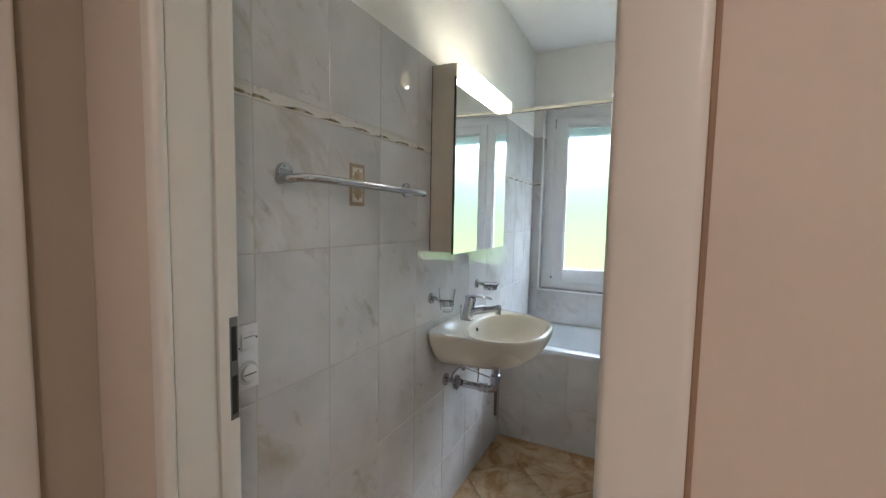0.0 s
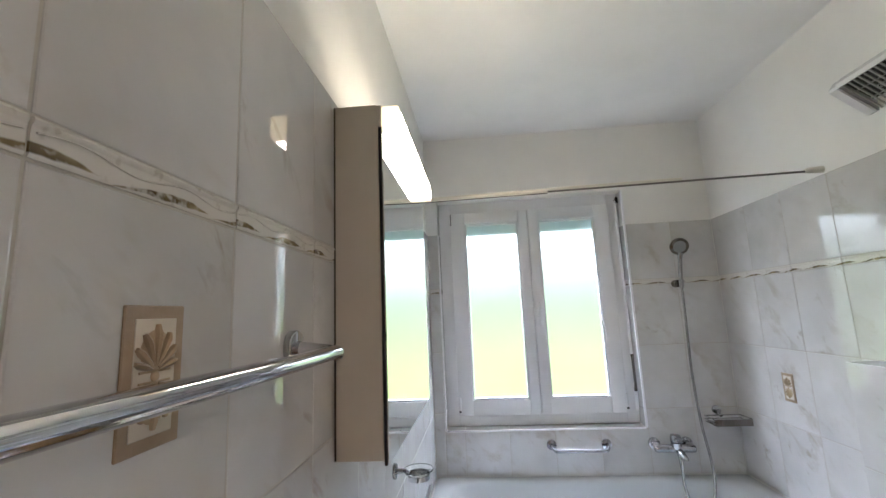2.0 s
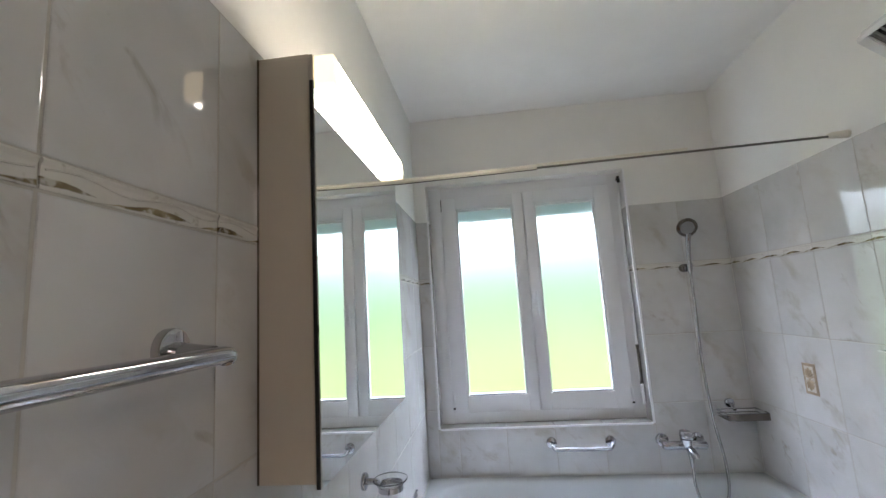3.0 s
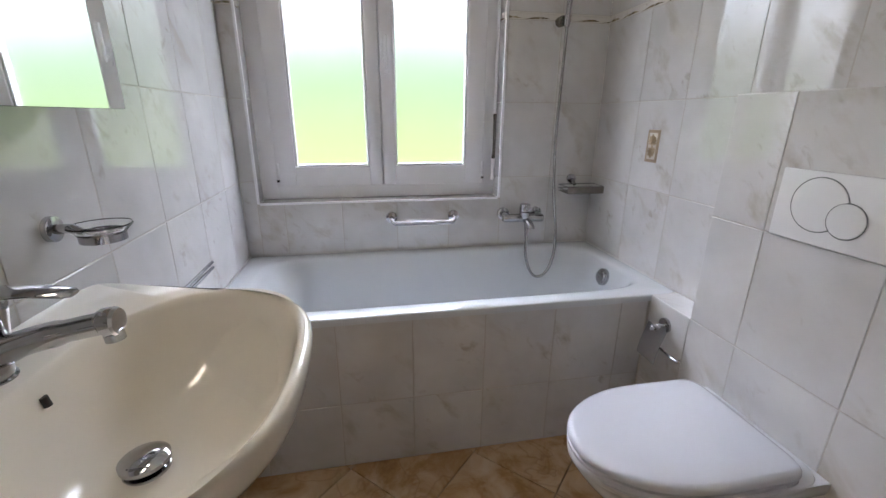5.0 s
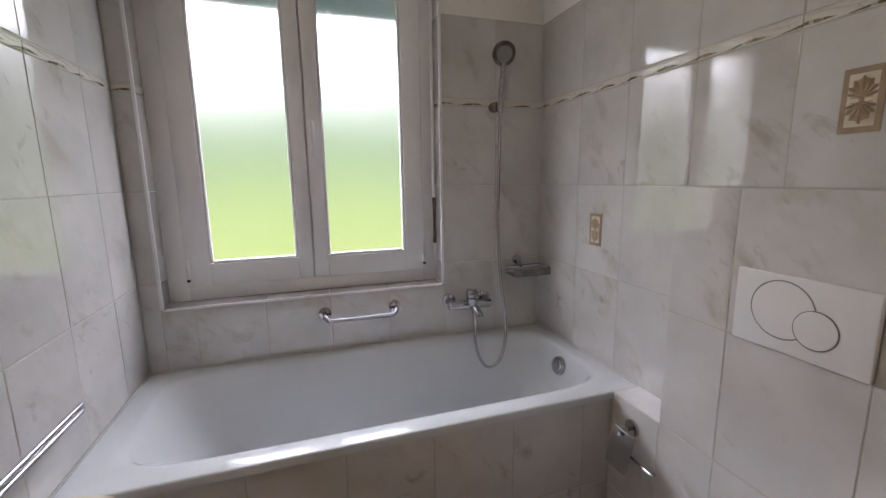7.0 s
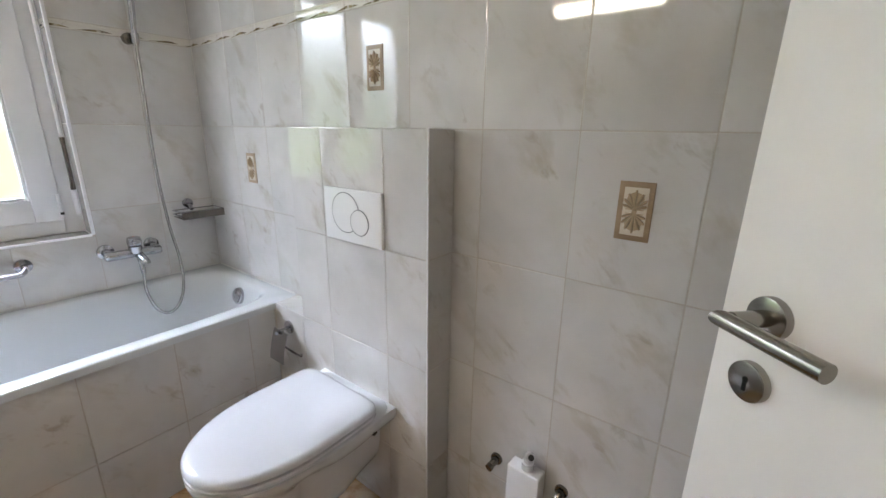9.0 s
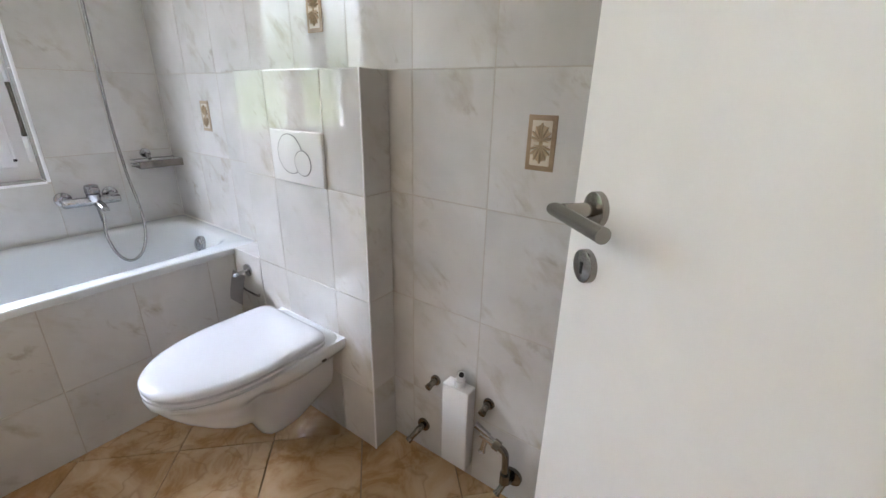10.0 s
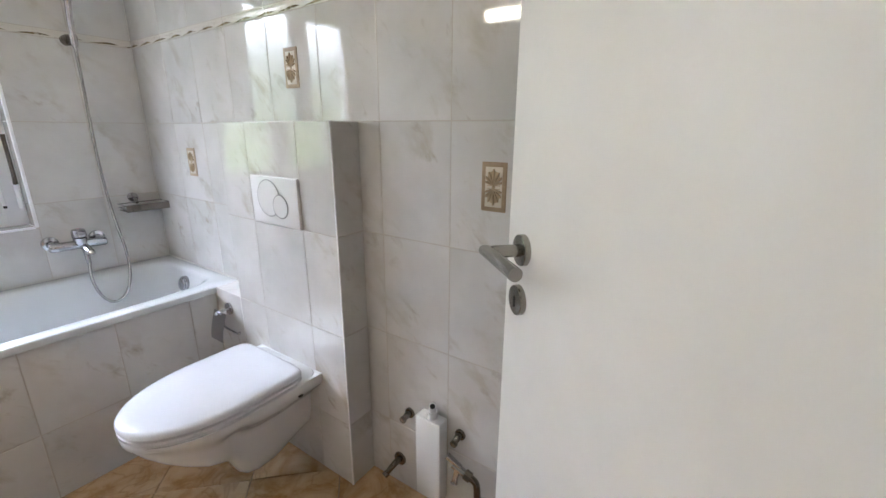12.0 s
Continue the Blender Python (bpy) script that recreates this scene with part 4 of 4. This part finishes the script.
part("tap_nozzle", sweep([(.818, 1.190, .248), (.812, 1.194, .215), (.810, 1.195, .205)], [.009, .009, .012], 12), CHROME, wt)
part("bottom_cock", sweep([(.830, 1.122, .112), (.814, 1.132, .086), (.808, 1.136, .078)], [.009, .009, .012], 12), OLDCHROME, wt)

# ---- hallway door and lamp ----
hd2 = thing("door_2", (HX0, .0, 0), "white closed hall door in a beige frame", "door", kind="structure")
part("door_casing", box(HX0, HX0 + .022, .228, .285, 0, 2.07, .008, 3), FRAMEPAINT, hd2)
part("door_casing", box(HX0, HX0 + .022, -.70, -.645, 0, 2.07, .008, 3), FRAMEPAINT, hd2)
part("leaf", box(HX0, HX0 + .012, -.643, .226, .005, 2.03, .002), DOORPAINT, hd2)
hl = thing("hall_ceiling_lamp", (.95, -1.15, 2.42), "round frosted ceiling lamp in the hall", "ceiling lamp")
part("lamp_glass", sweep([(.95, -1.15, 2.5), (.95, -1.15, 2.47), (.95, -1.15, 2.44), (.95, -1.15, 2.425)], [.15, .15, .12, .03], 32), HALLGLOW, hl, smooth=60)

# ---- tiles, piece by piece ----
TILES = {}
TILT = random.Random(5)


def tile(name, parent, origin, u, n, w, h, mat, thick=.006, gap=.0026):
    """One bevelled tile: origin is its centre on the wall's face, u its level axis, n outwards."""
    key = (name, round(w, 3), round(h, 3), mat.name, thick)
    me = TILES.get(key)
    if me is None:
        a, b, c = w / 2 - gap / 2, h / 2 - gap / 2, .0010
        rings = [[Vector((s * p, -y, q * r)) for s, r in ((-1, -1), (1, -1), (1, 1), (-1, 1))]
                 for p, q, y in ((a, b, -thick), (a, b, -c), (a - .0005, b - .0005, -c * .4), (a - .0018, b - .0018, 0))]
        if name == "border_tile":
            prof = [(-b, thick), (-b, 0), (-b + .002, -.0012), (b * .1, -.0006), (b * .45, -.0008), (b - .006, -.0012), (b - .0045, -.0026), (b - .002, -.0030), (b, -.0018), (b, thick)]
            rings = [[Vector((x, y, z)) for z, y in prof] for x in (-a, a)]
            bm = loft(rings)
            waves = max(1, round(w / .125))
            line = [(-a + .003 + (2 * a - .006) * k / 40, -.0018, .0035 + .0038 * math.sin(2 * math.pi * waves * k / 40)) for k in range(41)]
            sweep(line, .0009, 6, bm, up=(0, 1, 0))
            me = TILES[key] = finish(bm, name, mat, 40)
        else:
            me = TILES[key] = finish(loft(rings, cap0=False), name, mat, 0)
    ob = new(name, me)
    u, n = Vector(u), Vector(n)
    z = n.cross(u) * -1
    y = n * -1
    m = Matrix((u, y, u.cross(y))).transposed().to_4x4()
    m.translation = Vector(origin) - HOME[parent.name]
    if name == "tile":
        m = m @ pose(0, 0, 0, TILT.uniform(-.03, .03), 0, TILT.uniform(-.20, .20))
    ob.matrix_local = m
    ob.parent = parent
    return ob


def lay(parent, cells, u, n, place):
    """Cells are (a0, a1, z0, z1) on a face; place maps (a, z) to the room."""
    for a0, a1, z0, z1 in cells:
        if a1 - a0 < .012 or z1 - z0 < .008:
            continue
        border = abs(z0 - BORD0) < .001 and abs(z1 - BORD1) < .001
        tile("border_tile" if border else "tile", parent, place((a0 + a1) / 2, (z0 + z1) / 2), u, n, a1 - a0, z1 - z0,
             BORDER if border else MARBLE)


def columns(joints, rows):
    return [(a, b, c, d) for a, b in zip(joints, joints[1:]) for c, d in rows]


FULL = list(zip(ROWS, ROWS[1:])) + [(BORD0, BORD1), (BORD1, TILETOP)]
HIGH = [(.5845, .917), (.917, 1.25), (1.25, 1.581), (BORD0, BORD1), (BORD1, TILETOP)]


def grout_bed(name, parent, b):
    return part(name, box(*b), GROUT, parent, smooth=0)


g = .0010
grout_bed("grout", wall_left, (LX - T, LX - g, FY, BY, 0, TILETOP))
grout_bed("grout", wall_right, (RX + g, RX + T, FY, BY, 0, TILETOP))
grout_bed("grout", wall_back, (LX, WX0 - g, BY + g, BY + T, .5, TILETOP))
grout_bed("grout", wall_back, (WX1 + g, RX, BY + g, BY + T, .5, TILETOP))
grout_bed("grout", wall_back, (WX0 - g, WX1 + g, BY + g, BY + T, .5, WZ0 - g))
left = [FY, .62, .858, 1.092, 1.33, 1.585, 1.84, 2.095, 2.348, 2.598, 2.85, BY]
lay(wall_left, columns(left, FULL), (0, 1, 0), (1, 0, 0), lambda a, z: (LX, a, z))
right = [FY, .765, 1.015, 1.263, 1.508, 1.75, 2.002, 2.252, 2.502, 2.752, BY]
cells = [c for c in columns(right, FULL) if not (c[0] > 1.6 and c[1] < 2.26 and c[3] < 1.0)]
lay(wall_right, cells, (0, -1, 0), (-1, 0, 0), lambda a, z: (RX, a, z))
cells = columns([LX, WX0 - .009], HIGH) + columns([WX1 + .010, .65, RX], HIGH)
cells += columns([WX0 - .009, -.575, -.33, -.085, .158, WX1 + .010], [(.5845, WZ0 - .008)])
lay(wall_back, cells, (1, 0, 0), (0, -1, 0), lambda a, z: (a, BY, z))
rec = [(WZ0, .917), (.917, 1.25), (1.25, 1.581), (BORD0, BORD1), (BORD1, TILETOP)]
lay(wall_back, [(BY + .009, 3.20, *r) for r in rec], (0, 1, 0), (1, 0, 0), lambda a, z: (WX0, a, z))
lay(wall_back, [(BY + .009, 3.20, *r) for r in rec], (0, -1, 0), (-1, 0, 0), lambda a, z: (WX1, a, z))
for a0, a1 in zip([WX0, -.575, -.33, -.085, .158], [-.575, -.33, -.085, .158, WX1]):
    tile("sill_tile", wall_back, ((a0 + a1) / 2, BY + .080, WZ0), (1, 0, 0), (0, 0, 1), a1 - a0, .146, MARBLE)
lay(apron, columns([LX, -.59, -.34, -.093, .155, .408, .66, BOXX], [(0, .257), (.257, .557)]), (1, 0, 0), (0, -1, 0), lambda a, z: (a, BOX2 + .009, z))
boxrows = list(zip(ROWS[:5], ROWS[1:5]))
lay(cistern, columns([BOX0, 1.75, 2.018, BOX1], boxrows), (0, 1, 0), (-1, 0, 0), lambda a, z: (BOXX, a, z))
lay(cistern, columns([BOX1, BOX2], boxrows[:2]), (0, 1, 0), (-1, 0, 0), lambda a, z: (BOXX, a, z))
lay(cistern, columns([BOXX, RX], boxrows), (1, 0, 0), (0, -1, 0), lambda a, z: (a, BOX0, z))
for a0, a1 in ((BOX0, 1.75), (1.75, 2.018), (2.018, BOX1)):
    tile("tile", cistern, ((BOXX + RX) / 2, (a0 + a1) / 2, BOXZ), (1, 0, 0), (0, 0, 1), RX - BOXX, a1 - a0, MARBLE)
tile("tile", cistern, ((BOXX + RX) / 2, (BOX1 + BOX2) / 2, LEDGE), (1, 0, 0), (0, 0, 1), RX - BOXX, BOX2 - BOX1, MARBLE)
part("corner_strip", box(BOXX - .001, BOXX + .006, BOX0 - .001, BOX0 + .006, 0, BOXZ + .001, .001), SILICONE, cistern)
part("side_fill", box(BOXX + T, RX, BOX1 - .008, BOX1 - .0005, LEDGE, BOXZ - .003), MARBLE, cistern, smooth=0)

# floor tiles, diagonal, cut to the room
S = .2225
U0, V0 = 2.487, -1.345
FX0, FX1, FY0, FY1 = LX - .01, RX + .005, HY - .02, BOX2 + .02


def clip(poly, ax, lim, sign):
    out = []
    for p, q in zip(poly, poly[1:] + poly[:1]):
        a, b = sign * (p[ax] - lim), sign * (q[ax] - lim)
        if a >= 0:
            out.append(p)
        if (a >= 0) != (b >= 0):
            t = a / (a - b)
            out.append((p[0] + (q[0] - p[0]) * t, p[1] + (q[1] - p[1]) * t))
    return out


full_me = None
for i in range(-12, 4):
    for j in range(-5, 12):
        u, v = U0 + .445 * i, V0 + .447 * j
        cx, cy = (u + v) / 2, (u - v) / 2
        c = (cx, cy + S)
        e = S - .0022
        poly = [(c[0] + e, c[1]), (c[0], c[1] + e), (c[0] - e, c[1]), (c[0], c[1] - e)]
        if c[0] + e < FX0 or c[0] - e > FX1 or c[1] + e < FY0 or c[1] - e > FY1:
            continue
        cut = poly
        for ax, lim, sg in ((0, FX0, 1), (0, FX1, -1), (1, FY0, 1), (1, FY1, -1)):
            cut = clip(cut, ax, lim, sg)
            if len(cut) < 3:
                break
        if len(cut) < 3:
            continue
        whole = len(cut) == 4 and all(abs(a[0] - b[0]) + abs(a[1] - b[1]) < 1e-6 for a, b in zip(cut, poly))
        if whole and full_me:
            me = full_me
        else:
            rings = []
            mx_, my_ = sum(p[0] for p in cut) / len(cut), sum(p[1] for p in cut) / len(cut)
            for k, z in ((1.0, -.006), (1.0, -.001), (.993, 0.0)):
                rings.append([Vector((mx_ + (p[0] - mx_) * k - c[0], my_ + (p[1] - my_) * k - c[1], z)) for p in cut])
            me = finish(loft(rings, cap0=False), "floor_tile", STONE, 0)
            if whole:
                full_me = me
        ob = new("floor_tile", me)
        ob.location = (c[0], c[1], 0)
        ob.parent = floor


# decorative inserts
def insert(parent, at, u, n):
    """A brown-framed tile with two ivory panels, each with a palmette in relief."""
    u, n = Vector(u), Vector(n)
    w, h = .034, .061

    def put(name, bm, mat, par, label="", smooth=35):
        m = Matrix((u, n * -1, Vector((0, 0, 1)))).transposed().to_4x4()
        m.translation = Vector(at)
        bmesh.ops.transform(bm, matrix=m, verts=bm.verts)
        return part(name, bm, mat, par, label, smooth)
    frame_bm = box(-w, w, -.0022, .002, -h, h, .001, 1)
    ob = put("decor_insert", frame_bm, BROWN, parent, "brown and ivory decorative tile with palmette relief")
    inner = put("panel", box(-w + .0105, w - .0105, -.0030, -.002, -h + .0115, h - .0115, .0006, 1), IVORY, ob)
    bm = bmesh.new()
    for s in (1, -1):
        bmesh.ops.create_uvsphere(bm, u_segments=20, v_segments=10, radius=1, matrix=Matrix.Translation((0, -.0030, s * .0215)) @ Matrix.Diagonal((.0172, .0014, .0185, 1)))
        for k in range(-3, 4):
            a = k * .42
            L = .0395 * (1 - .13 * abs(k))
            d = Vector((math.sin(a), 0, math.cos(a) * s))
            p0 = Vector((0, -.0032, s * .005))
            sweep([p0 + d * .004, p0 + d * L * .45, p0 + d * L * .8, p0 + d * L], [.0020, .0048, .0060, .0034], 8, bm, flat=.55)
        sweep([(-.0175, -.0032, s * .0045), (.0175, -.0032, s * .0045)], .0012, 6, bm)
    bmesh.ops.create_uvsphere(bm, u_segments=12, v_segments=8, radius=.005, matrix=Matrix.Translation((0, -.0035, 0)) @ Matrix.Diagonal((1, .5, 1, 1)))
    lim = w - .0110
    for v in bm.verts:
        v.co.x = max(-lim, min(lim, v.co.x))
    put("relief", bm, SHELL, ob)


insert(wall_left, (LX, .9755, 1.427), (0, -1, 0), (1, 0, 0))
insert(wall_right, (RX, 1.134, 1.092), (0, 1, 0), (-1, 0, 0))
insert(wall_right, (RX, 1.882, 1.417), (0, 1, 0), (-1, 0, 0))
insert(wall_right, (RX, 2.634, 1.084), (0, 1, 0), (-1, 0, 0))
